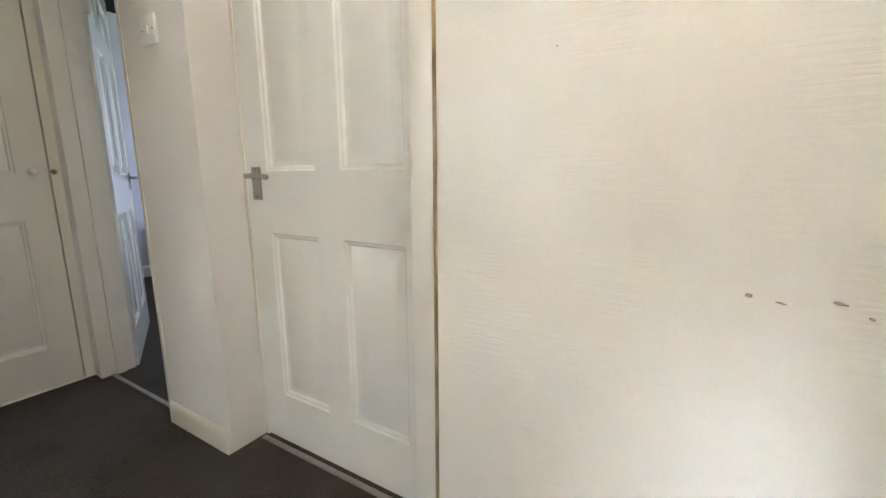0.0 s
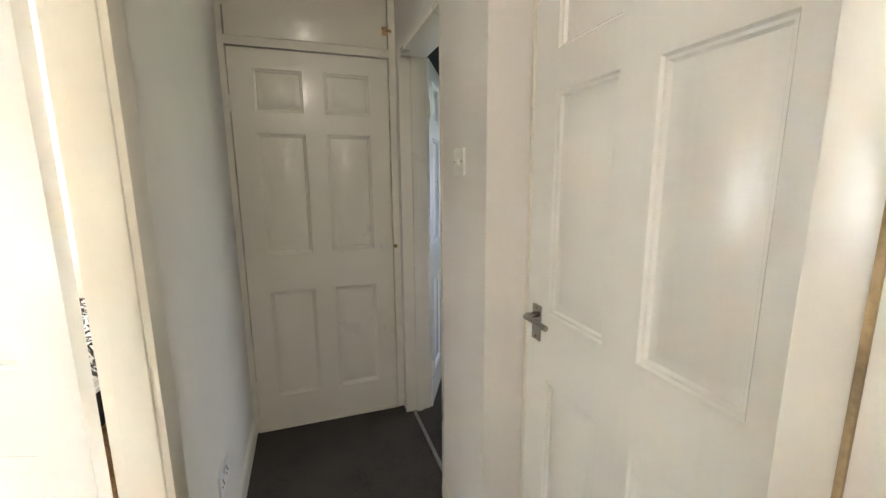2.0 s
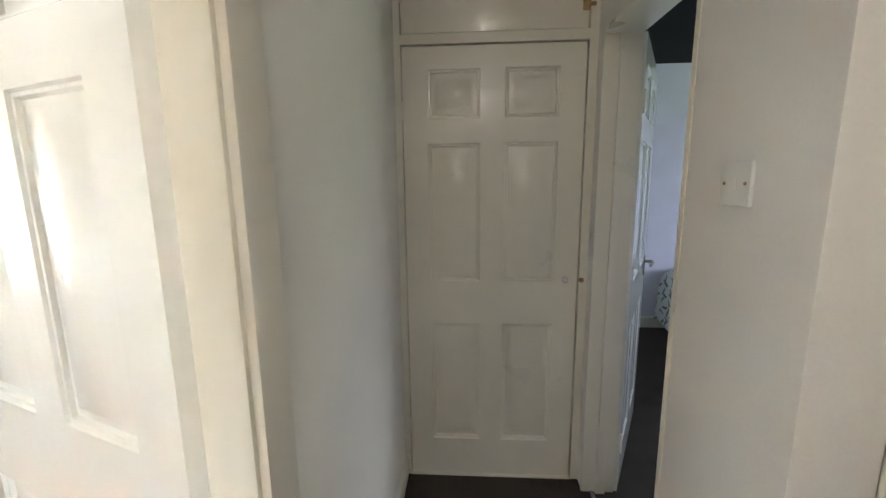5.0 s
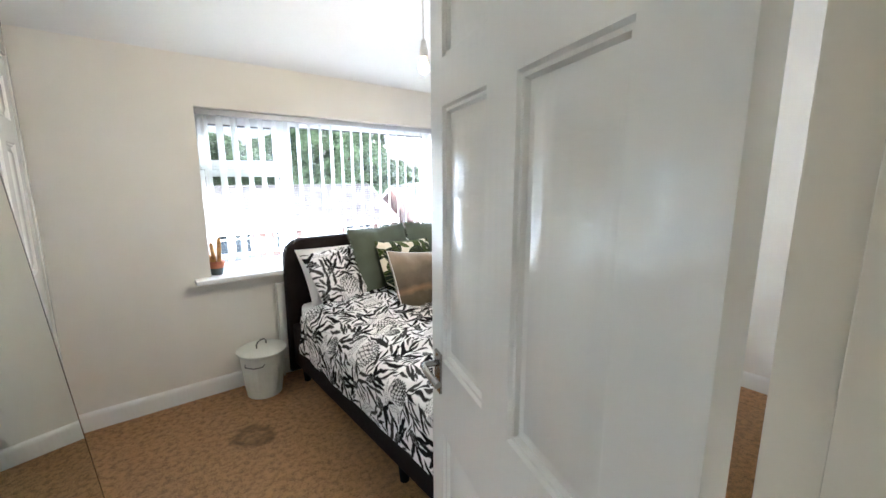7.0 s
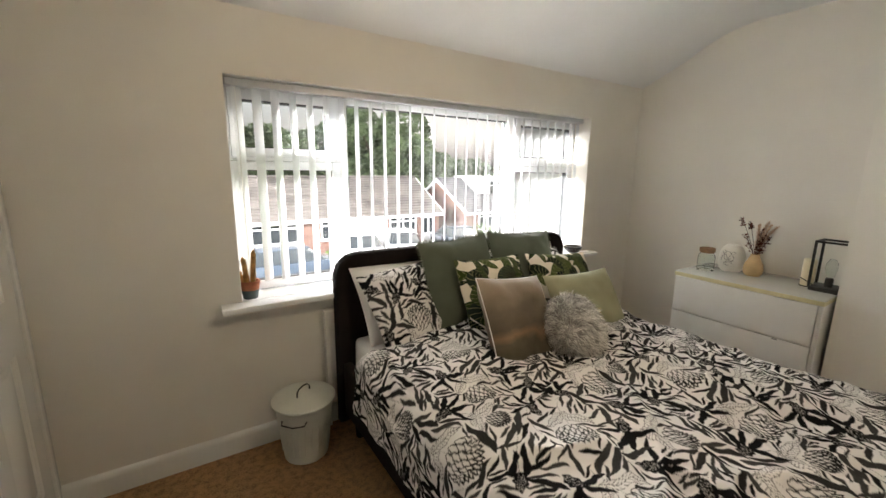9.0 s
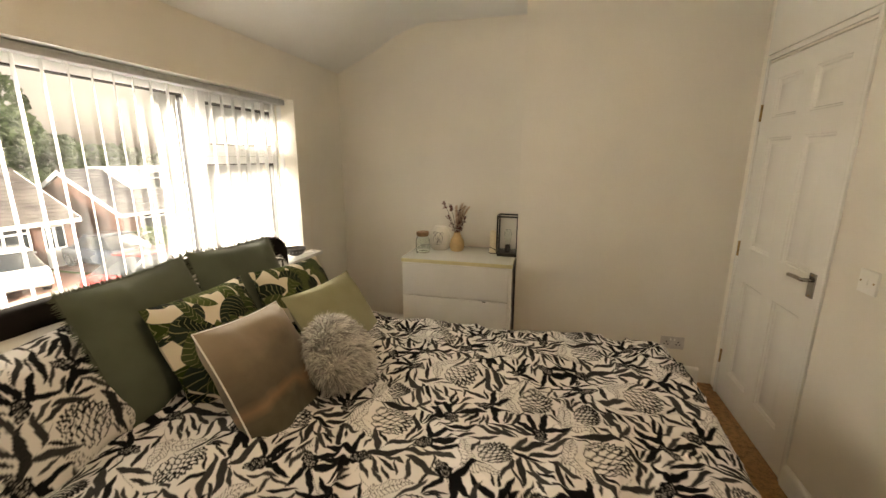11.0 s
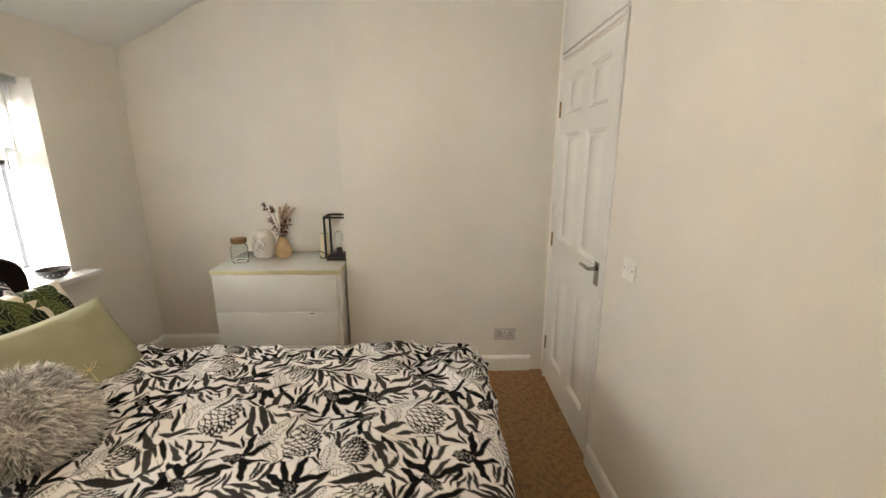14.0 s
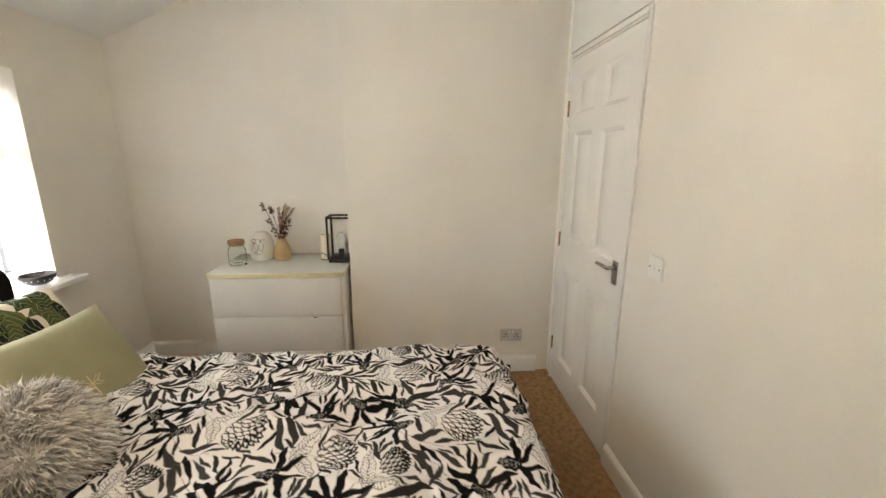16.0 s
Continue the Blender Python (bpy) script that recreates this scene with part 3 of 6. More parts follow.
def door_leaf_bm(cols=COLS, rows=ROWS_D, w=DW, h=DH, t=DT):
    """A moulded six-panel leaf: x from the hinge edge, y across the thickness, z up."""
    bm = bmesh.new()
    xs = sorted({0, w, *[c for p in cols for c in p]})
    zs = sorted({0, h, *[c for p in rows for c in p]})
    prof = [(0.0, 0.0), (0.005, 0.006), (0.011, 0.007), (0.016, 0.0145), (0.029, 0.0145), (0.047, 0.005)]
    for side in (0, 1):
        face = lambda x, z, d: bm.verts.new((x, d if side == 0 else t - d, z))
        for x0, x1 in zip(xs, xs[1:]):
            for z0, z1 in zip(zs, zs[1:]):
                if (x0, x1) in cols and (z0, z1) in rows:
                    rings = [[face(x0 + i, z0 + i, d), face(x1 - i, z0 + i, d), face(x1 - i, z1 - i, d), face(x0 + i, z1 - i, d)] for i, d in prof]
                    for p, q in zip(rings, rings[1:]):
                        for k in range(4):
                            bm.faces.new((p[k], p[(k + 1) % 4], q[(k + 1) % 4], q[k]))
                    bm.faces.new(rings[-1])
                else:
                    bm.faces.new((face(x0, z0, 0), face(x1, z0, 0), face(x1, z1, 0), face(x0, z1, 0)))
    for q in (((0, 0), (w, 0)), ((w, 0), (w, h)), ((w, h), (0, h)), ((0, h), (0, 0))):
        (xa, za), (xb, zb) = q
        bm.faces.new([bm.verts.new(v) for v in ((xa, 0, za), (xb, 0, zb), (xb, t, zb), (xa, t, za))])
    bmesh.ops.remove_doubles(bm, verts=bm.verts, dist=1e-5)
    return bm


def lever(parent, x, z, face, out, toward):
    """A lever on an oblong back plate. out: -1 or 1 across the leaf, toward: the way the lever points along x."""
    bm = bmesh.new()
    box(bm, x - 0.021, x + 0.021, min(face, face + out * 0.007), max(face, face + out * 0.007), z - 0.054, z + 0.054, 0.002)
    plate = part("back_plate", bm, M_CHROME, parent, "polished chrome back plate")
    bm = bmesh.new()
    y = face + out * 0.045
    rod(bm, [(x, face + out * 0.005, z + 0.024), (x, y - out * 0.006, z + 0.024), (x + toward * 0.006, y, z + 0.024), (x + toward * 0.05, y + out * 0.002, z + 0.026), (x + toward * 0.105, y - out * 0.004, z + 0.020)], 0.0085, 10)
    part("lever", bm, M_CHROME, plate, "curved chrome lever")
    bm = bmesh.new()
    for dz in (-0.044, 0.046):
        rod(bm, [(x, face + out * 0.006, z + dz), (x, face + out * 0.009, z + dz)], 0.0035, 8)
    part("screws", bm, M_BRASS, plate)


def hinge(parent, x, y, z, material=None, name="hinge"):
    bm = bmesh.new()
    tube(bm, 0.006, 0.006, z - 0.045, z + 0.045, 10, x, y)
    return part(name, bm, material or M_BRASS, parent, "butt hinge")


def panel_door(name, label, at, material, levers=(-1, 1), hinges=(), extra=0.0, width=DW):
    ob = thing(name, label, "door", at, kind="structure")
    part("leaf", door_leaf_bm([(a + extra, b + extra) for a, b in COLS], ROWS_D, width), material, ob)
    for out in levers:
        lever(ob, width - 0.055, 0.935, 0.0 if out < 0 else DT, out, -1)
    for z in hinges:
        hinge(ob, -0.004, -0.004, z, M_CREAM if "bedroom" in name and "closet" not in name else None)
    return ob


def bar(name, x0, x1, y0, y1, z0, z1, material, label, bevel=0.003, category="trim"):
    bm = bmesh.new()
    box(bm, x0, x1, y0, y1, z0, z1, bevel)
    return solid(name, bm, material, label, category, smooth=True)


def ZY(x, y, angle, z=0.008):
    return pose(x, y, z, 0, 0, angle)


# landing cupboard door: hinge at the partition side
panel_door("door_cupboard", "cream six-panel cupboard door, closed, with a small knob", ZY(XB, 0.086, 90), M_CREAM, levers=())
# landing door in its recess, lever at the far side
panel_door("door_landing", "white six-panel door, closed, chrome lever handle", pose(A1 - 0.002, YA + DT, 0.008, 0, 0, 180), M_GLOSS, levers=(1,))
# open bedroom door
LEAF = math.degrees(math.atan2(-0.945, -0.328))
panel_door("door_bedroom", "white six-panel door standing open, chrome lever handle", pose(-0.99, -0.095, 0.008, 0, 0, LEAF) @ pose(-0.012, -DT, 0), M_GLOSS, hinges=(0.25, 1.80), extra=0.012, width=0.75)
# bedroom cupboard over the stairs
panel_door("door_bedroom_closet", "white six-panel closet door, closed, chrome lever", ZY(-3.765, YC - 0.004, 0), M_GLOSS, levers=(-1,), hinges=(0.25, 0.95, 1.72))
# cupboard door beside the window
panel_door("door_side_cupboard", "white six-panel cupboard door, closed, beside a mirror", pose(XE - 0.004 + DT, -2.847, 0.008, 0, 0, 90), M_GLOSS, levers=(1,), hinges=(0.25, 1.72))
# second bedroom door, open inwards
panel_door("door_second_bedroom", "white six-panel door standing open into a dim bedroom", pose(S0 + 0.022, 1.045, 0.008, 0, 0, 153.2), M_GLOSS, hinges=(0.25, 1.72))


# ---- trim ----
def frame_round(name, axis, face, out, u0, u1, z1, w, t, material, label):
    """An architrave round an opening: two legs and a head, each a part."""
    ob = thing(name, label, "door frame", kind="structure")
    for k, (a, b, c, d) in enumerate(((u0 - w, u0, 0, z1 + w), (u1, u1 + w, 0, z1 + w), (u0, u1, z1, z1 + w))):
        bm = bmesh.new()
        f0, f1 = min(face, face + out * t), max(face, face + out * t)
        if axis == "y":
            box(bm, a, b, f0, f1, c, d, 0.004)
        else:
            box(bm, f0, f1, a, b, c, d, 0.004)
        part("architrave", bm, material, ob)
    return ob


def lining(name, y0, y1, u0, u1, z1, t, material, label, stop=0.012, s0=None, s1=None):
    """The timber lining inside a doorway in a wall along x, with its stops."""
    ob = thing(name, label, "door frame", kind="structure")
    for a, b, c, d in ((u0, u0 + t, 0, z1), (u1 - t, u1, 0, z1), (u0 + t, u1 - t, z1 - t, z1)):
        bm = bmesh.new()
        box(bm, a, b, y0, y1, c, d, 0.002)
        part("jamb", bm, material, ob)
    ym = (y0 + y1) / 2
    for a, b in ((u0 + t, u0 + t + stop), (u1 - t - stop, u1 - t)):
        bm = bmesh.new()
        box(bm, a, b, ym - 0.012 if s0 is None else s0, ym + 0.03 if s1 is None else s1, 0, z1 - t, 0.002)
        part("door_stop", bm, material, ob)
    return ob


frame_round("door_frame_bedroom", "y", YL, 1, OP0 + 0.045, OP1 - 0.045, 1.985, 0.09, 0.016, M_CREAM, "cream glossed architrave round the bedroom door")
lining("door_lining_bedroom", YC - 0.003, YL + 0.002, OP0, OP1, 2.02, 0.015, M_CREAM, "cream glossed timber door lining", 0.04, -0.008, YL + 0.001)
lining("door_lining_second", YS - 0.003, YS + 0.143, S0, S1, 2.0, 0.02, M_CREAM, "cream painted timber door lining")
lining("door_lining_landing", YA - 0.004, YA + 0.05, A0 - 0.012, A1 + 0.012, 2.006, 0.012, M_CREAM, "cream glossed frame round the landing door")
frame_round("door_frame_closet", "y", YC, -1, -3.768, -3.0, 2.0, 0.022, 0.012, M_GLOSS, "white glossed frame round the closet door")
frame_round("door_frame_side_cupboard", "x", XE, -1, -2.85, -2.08, 2.0, 0.045, 0.014, M_GLOSS, "white glossed frame round the cupboard door")
bar("trim_recess_corner", A1 + 0.012, -0.213, YS + 0.004, YA + 0.045, 0, H, M_GLOSS, "white glossed timber beside the landing door")
M_TAN = mat("bare_tan_edge", (0.36, 0.27, 0.15), 0.6, vary=0.2, scale=12, bump=0.2)
bar("trim_recess_bead", -0.2125, -0.2052, YS - 0.004, YS + 0.05, 0, H, M_TAN, "tan unpainted edge bead with chips", 0.001)
bar("trim_closet_head", -3.79, -2.985, YC - 0.012, YC, 2.03, H, M_GLOSS, "white glossed panel over the closet door")
bar("trim_side_cupboard_head", XE - 0.012, XE, -2.885, -2.04, 2.05, H, M_GLOSS, "white glossed panel over the cupboard door")

# overhead cupboard door on the landing
ov = thing("overhead_cupboard_door", "cream painted plain overhead cupboard door with a latch", "cupboard door", pose(XB, 0.086, 2.032), kind="structure")
bm = bmesh.new(); box(bm, -0.03, 0.004, 0, 0.762, 0, 0.44, 0.002)
part("leaf", bm, M_CREAM, ov)
bm = bmesh.new(); box(bm, 0.004, 0.009, 0.735, 0.795, 0.065, 0.105, 0.002)
box(bm, 0.009, 0.018, 0.755, 0.785, 0.078, 0.092, 0.002)
part("latch", bm, M_BRASS, ov, "aged brass slide latch")
bm = bmesh.new(); box(bm, 0.004, 0.009, -0.008, 0.008, 0.12, 0.19, 0.001)
part("hinge", bm, M_CREAM, ov)


def skirting(name, x0, y0, x1, y1, out, material=None, h=0.11, t=0.018):
    """A skirting board with a rounded top, from one point to another, proud of the wall towards out (a unit vector)."""
    bm = bmesh.new()
    prof = [(0, 0), (t, 0), (t, h - 0.03), (t * 0.9, h - 0.014), (t * 0.45, h - 0.003), (0, h)]
    ends = [[bm.verts.new((x + out[0] * p, y + out[1] * p, z)) for p, z in prof] for x, y in ((x0, y0), (x1, y1))]
    for i in range(len(prof)):
        j = (i + 1) % len(prof)
        bm.faces.new((ends[0][i], ends[0][j], ends[1][j], ends[1][i]))
    bm.faces.new(ends[0]), bm.faces.new(ends[1][::-1])
    return solid(name, bm, material or M_GLOSS, "white glossed skirting board", "skirting board", smooth=True)


skirting("baseboard_window", XK, YW, XE, YW, (0, 1))
skirting("baseboard_alcove", XK, YW, XK, YCH, (1, 0))
skirting("baseboard_breast_side", XK, YCH, XCH, YCH, (0, -1))
skirting("baseboard_breast", XCH, YCH, XCH, -0.13, (1, 0))
skirting("baseboard_partition", -2.975, YC, OP0 - 0.03, YC, (0, -1))
skirting("baseboard_cupboard", XE, -2.03, XE, -0.30, (-1, 0))
skirting("baseboard_landing", XB + 0.012, YL, OP0 - 0.04, YL, (0, 1), M_CREAM, 0.10, 0.014)
skirting("baseboard_stub", S1 + 0.002, YS, -1.066, YS, (0, -1), M_CREAM, 0.09, 0.012)
skirting("baseboard_second", -4.3, 1.05, -4.3, 4.0, (1, 0))
bar("threshold_second", S0 + 0.02, S1 - 0.02, YS + 0.035, YS + 0.053, 0.0, 0.007, M_ALU, "dull metal carpet threshold strip", 0.002)
bar("threshold_landing", A0, A1, YA - 0.034, YA - 0.016, 0.0, 0.008, M_ALU, "dull metal carpet threshold strip", 0.002)
bar("threshold_bedroom", OP0 + 0.02, OP1 - 0.02, -0.012, 0.02, 0.0, 0.009, M_ALU, "dull metal carpet threshold strip", 0.002)

# scuffs on the combed wall
M_SCUFF = mat("brown_scuff", (0.42, 0.33, 0.23), 0.9, vary=0.3, scale=80, bump=0)
comb = bpy.data.objects["wall_textured"]
for x, z, w, h in ((0.323, 0.790, 0.007, 0.004), (0.360, 0.784, 0.010, 0.002), (0.420, 0.793, 0.011, 0.003), (0.453, 0.777, 0.005, 0.003), (0.030, 1.173, 0.003, 0.002)):
    bm = bmesh.new()
    bmesh.ops.create_uvsphere(bm, u_segments=12, v_segments=8, radius=1.0)
    for v in bm.verts:
        r = 1 + 0.5 * noise.noise(v.co * 1.7 + Vector((x * 90, 0, z * 50)))
        v.co = Vector((v.co.x * w * r * 0.7, v.co.y * 0.0008, v.co.z * h * r * 0.7))
    part("scuff", bm, M_SCUFF, comb, "small brown scuff in the paint", at=pose(x, YS - 0.0004, z, 0, 10, 0))

# ---- switches and sockets ----
def plate(name, label, category, at, w, h, rockers, holes=False, screws=True, face=None):
    """A moulded plate: x across, z up, y out of the wall is negative."""
    ob = thing(name, label, category, at)
    bm = bmesh.new(); box(bm, -w / 2, w / 2, -0.009, 0, -h / 2, h / 2, 0.003)
    part("plate", bm, face or M_PLASTIC, ob)
    for x, z, a, b in rockers:
        bm = bmesh.new(); box(bm, x - a, x + a, -0.013, -0.008, z - b, z + b, 0.0015)
        part("rocker", bm, M_PLASTIC, ob)
    if screws:
        for s in (-1, 1):
            bm = bmesh.new(); rod(bm, [(s * w * 0.36, -0.008, 0), (s * w * 0.36, -0.0105, 0)], 0.0035, 8)
            part("screw", bm, M_BRASS, ob)
    if holes:
        for cx in (-0.036, 0.036):
            bm = bmesh.new()
            box(bm, cx - 0.003, cx + 0.003, -0.0098, -0.006, 0.002, 0.012)
            for s in (-1, 1):
                box(bm, cx + s * 0.011 - 0.004, cx + s * 0.011 + 0.004, -0.0098, -0.006, -0.014, -0.008)
            part("pin_holes", bm, M_BLACK, ob, "dark pin slots")
    return ob


plate("light_switch", "white plastic single light switch on the landing wall", "light switch", pose(-1.266, YS, 1.422), 0.086, 0.086, [(0, 0, 0.005, 0.011)])
plate("light_switch", "white plastic single light switch beside the closet door", "light switch", pose(-2.765, YC, 1.048), 0.086, 0.086, [(0, 0, 0.005, 0.011)])
plate("wall_socket", "brushed steel double plug socket on the chimney breast", "socket", pose(XCH, -0.31, 0.27, 0, 0, 90), 0.146, 0.086, [(-0.012, 0.024, 0.005, 0.008), (0.012, 0.024, 0.005, 0.008)], True, False, M_STEEL)
plate("wall_socket", "grey-white plug socket low on the landing wall", "socket", pose(-1.44, YL, 0.34, 0, 0, 180), 0.146, 0.086, [(-0.012, 0.024, 0.005, 0.008), (0.012, 0.024, 0.005, 0.008)], True, False)

# ---- window ----
win = thing("window_1", "white plastic three-light window with open vertical blind", "window", kind="structure")
FY0, FY1 = -3.12, -3.05
M_GLASS = bpy.data.materials.new("clear_glass")
M_GLASS.use_nodes = True
k = Nodes(M_GLASS.node_tree)
k.n.remove(k.n["Principled BSDF"])
tr, gl, mx, fr = (k.n.new("ShaderNode" + s) for s in ("BsdfTransparent", "BsdfGlossy", "MixShader", "Fresnel"))
gl.inputs["Roughness"].default_value = 0.02
tr.inputs["Color"].default_value = (0.97, 0.98, 0.98, 1)
k.l.new(fr.outputs[0], mx.inputs[0]), k.l.new(tr.outputs[0], mx.inputs[1]), k.l.new(gl.outputs[0], mx.inputs[2])
k.l.new(mx.outputs[0], k.n["Material Output"].inputs["Surface"])
M_SEAL = mat("dark_rubber_seal", (0.02, 0.02, 0.022), 0.6, bump=0)


def light(x0, x1, z0, z1, f, y0, y1, name):
    """One frame of a window light with its pane and dark seal."""
    bm = bmesh.new()
    for a, b, c, d in ((x0, x0 + f, z0, z1), (x1 - f, x1, z0, z1), (x0 + f, x1 - f, z0, z0 + f), (x0 + f, x1 - f, z1 - f, z1)):
        box(bm, a, b, y0, y1, c, d, 0.004)
    fr_ = part(name, bm, M_UPVC, win)
    bm = bmesh.new()
    g = 0.005
    for a, b, c, d in ((x0 + f, x0 + f + g, z0 + f, z1 - f), (x1 - f - g, x1 - f, z0 + f, z1 - f), (x0 + f + g, x1 - f - g, z0 + f, z0 + f + g), (x0 + f + g, x1 - f - g, z1 - f - g, z1 - f)):
        box(bm, a, b, y0 + 0.02, y1 - 0.012, c, d)
    part("seal", bm, M_SEAL, fr_, "dark rubber seal")
    bm = bmesh.new()
    ym = (y0 + y1) / 2
    vs = [bm.verts.new(p) for p in ((x0 + f, ym, z0 + f), (x1 - f, ym, z0 + f), (x1 - f, ym, z1 - f), (x0 + f, ym, z1 - f))]
    bm.faces.new(vs)
    pane = part("pane", bm, M_GLASS, fr_, "clear glass pane", smooth=False)
    pane.visible_shadow = False
    return fr_


XA, XB2 = -1.615, -2.915
WT = 1.845
light(XB2 + 0.0, XA, WZ0 + 0.01, WT, 0.045, FY0, FY1, "fixed_light")
for x0, x1 in ((XA + 0.001, WX1 - 0.004), (WX0 + 0.004, XB2 - 0.001)):
    light(x0, x1, WZ0 + 0.01, 1.485, 0.045, FY0, FY1, "lower_light")
    light(x0, x1, 1.486, WT, 0.026, FY0, FY1, "upper_frame")
    light(x0 + 0.02, x1 - 0.02, 1.505, WT - 0.02, 0.045, FY0 - 0.01, FY1 + 0.015, "opening_light")
    bm = bmesh.new()
    xm = (x0 + x1) / 2
    box(bm, xm - 0.04, xm + 0.04, FY1 + 0.015, FY1 + 0.03, 1.515, 1.53, 0.003)
    part("window_handle", bm, M_UPVC, win)
bm = bmesh.new(); box(bm, WX0, WX1, FY0 - 0.06, FY1, WT, WZ1 + 0.02)
part("head", bm, M_UPVC, win)
bm = bmesh.new(); box(bm, WX0 - 0.0, WX1 + 0.0, FY0 - 0.05, YW, 0.775, 0.803, 0.003)
box(bm, WX0 - 0.08, WX1 + 0.095, YW + 0.001, -2.795, 0.775, 0.803, 0.006)
part("window_sill", bm, M_UPVC, win, "white painted window board")

# vertical blind
blind = thing("vertical_blind", "white vertical blind, slats turned open", "blind", pose(0, -2.975, 0))
M_RAIL = mat("grey_aluminium_rail", (0.50, 0.50, 0.52), 0.4, metal=0.3, bump=0)
M_SLAT = bpy.data.materials.new("white_blind_fabric")
M_SLAT.use_nodes = True
k = Nodes(M_SLAT.node_tree)
b_ = k.n["Principled BSDF"]
b_.inputs["Base Color"].default_value = (0.86, 0.86, 0.85, 1)
b_.inputs["Roughness"].default_value = 0.7
co = k.n.new("ShaderNodeTexCoord").outputs["Object"]
k.l.new(k.mix(k.noise(co, 300), (0.72, 0.72, 0.71, 1), (0.62, 0.62, 0.61, 1)), b_.inputs["Base Color"])
tl, ms = k.n.new("ShaderNodeBsdfTranslucent"), k.n.new("ShaderNodeMixShader")
tl.inputs["Color"].default_value = (0.72, 0.73, 0.74, 1)
ms.inputs[0].default_value = 0.7
k.l.new(b_.outputs[0], ms.inputs[1]), k.l.new(tl.outputs[0], ms.inputs[2])
k.l.new(ms.outputs[0], k.n["Material Output"].inputs["Surface"])
bm = bmesh.new()
box(bm, WX0 + 0.03, WX1 - 0.01, -0.028, 0.028, 1.825, 1.858, 0.004)
part("head_rail", bm, M_RAIL, blind, "grey aluminium head rail")
bm = bmesh.new()
W_S, N_S = 0.089, 7
cols = []
for i in range(N_S):
    q = (i / (N_S - 1) - 0.5)
    cols.append([bm.verts.new((q * W_S, 0.006 * (1 - 4 * q * q), z)) for z in (0.875, 1.2, 1.5, 1.82)])
for a, b in zip(cols, cols[1:]):
    for i in range(3):
        bm.faces.new((a[i], b[i], b[i + 1], a[i + 1]))
slat = part("slat", bm, M_SLAT, blind)
SLATS = 30
for i in range(SLATS):
    x = WX1 - 0.06 - i * 0.084
    turn = 53 + random.uniform(-3, 3)
    o = slat if i == 0 else slat.copy()
    if i:
        scene.collection.objects.link(o)
    o.matrix_basis = pose(x, 0, 0, 0, random.uniform(-0.15, 0.15), turn)
bm = bmesh.new()
rod(bm, [(WX0 + 0.12, 0.02, 0.88), (WX1 - 0.1, 0.02, 0.88)], 0.0012, 5)
part("bottom_chain", bm, M_PLASTIC, blind)
bm = bmesh.new()
rod(bm, [(WX1 - 0.05, 0.03, 1.82), (WX1 - 0.05, 0.032, 1.3), (WX1 - 0.052, 0.03, 0.86)], 0.002, 6)
part("cord", bm, M_PLASTIC, blind)

# ---- radiator ----
rad = thing("radiator", "white steel panel radiator behind the headboard", "radiator", pose(0, 0, 0))
bm = bmesh.new()
xr = np.linspace(-3.1, -1.425, 82)
outline = [(-3.1, -2.875)] + [(x, -2.842 + (0.006 if i % 4 in (1, 2) else 0.0)) for i, x in enumerate(xr)] + [(-1.425, -2.875)]
low, high = [[bm.verts.new((x, y, z)) for x, y in outline] for z in (0.16, 0.69)]
for i in range(len(outline)):
    j = (i + 1) % len(outline)
    bm.faces.new((low[i], low[j], high[j], high[i]))
bm.faces.new(low[::-1]), bm.faces.new(high)
part("panel", bm, M_GLOSS, rad, smooth=False)
bm = bmesh.new(); box(bm, -3.1, -1.422, -2.882, -2.830, 0.685, 0.70, 0.004)
part("top_grille", bm, M_GLOSS, rad)
bm = bmesh.new()
rod(bm, [(-1.44, -2.86, 0.2), (-1.44, -2.86, 0.0)], 0.0075)
part("pipe", bm, M_GLOSS, rad)

# ---- bed ----
BX0, BX1, BY0, BY1 = -3.02, -1.485, -2.78, -0.66
bed = thing("bed", "dark brown upholstered bed frame with a curved headboard", "bed", pose(0, 0, 0))
bm = bmesh.new()
R = 0.13
hx0, hx1, hz = -3.21, -1.465, 1.015
outline = [(hx0, 0.06), (hx1, 0.06)]
outline += [(hx1 - R + R * math.cos(a), hz - R + R * math.sin(a)) for a in np.linspace(0, math.pi / 2, 9)]
outline += [(hx0 + R + R * math.cos(a), hz - R + R * math.sin(a)) for a in np.linspace(math.pi / 2, math.pi, 9)]
f = bm.faces.new([bm.verts.new((x, -2.825, z)) for x, z in outline])
top = bmesh.ops.extrude_face_region(bm, geom=[f])
bmesh.ops.translate(bm, vec=(0, 0.075, 0), verts=[v for v in top["geom"] if isinstance(v, bmesh.types.BMVert)])
bmesh.ops.bevel(bm, geom=[e for e in bm.edges if abs(e.verts[0].co.y - e.verts[1].co.y) < 1e-4], offset=0.018, segments=3, profile=0.5, affect="EDGES")
part("headboard", bm, M_HEAD, bed)
for x0, x1 in ((BX0, BX0 + 0.05), (BX1 - 0.05, BX1)):
    bm = bmesh.new(); box(bm, x0, x1, -2.75, BY1, 0.12, 0.42, 0.018, 3)
    part("side_rail", bm, M_HEAD, bed)
bm = bmesh.new(); box(bm, BX0 + 0.051, BX1 - 0.051, BY1 - 0.05, BY1, 0.12, 0.42, 0.018, 3)
part("foot_rail", bm, M_HEAD, bed)
bm = bmesh.new(); box(bm, BX0 + 0.051, BX1 - 0.051, -2.74, BY1 - 0.051, 0.28, 0.33)
part("slat_base", bm, M_HEAD, bed)
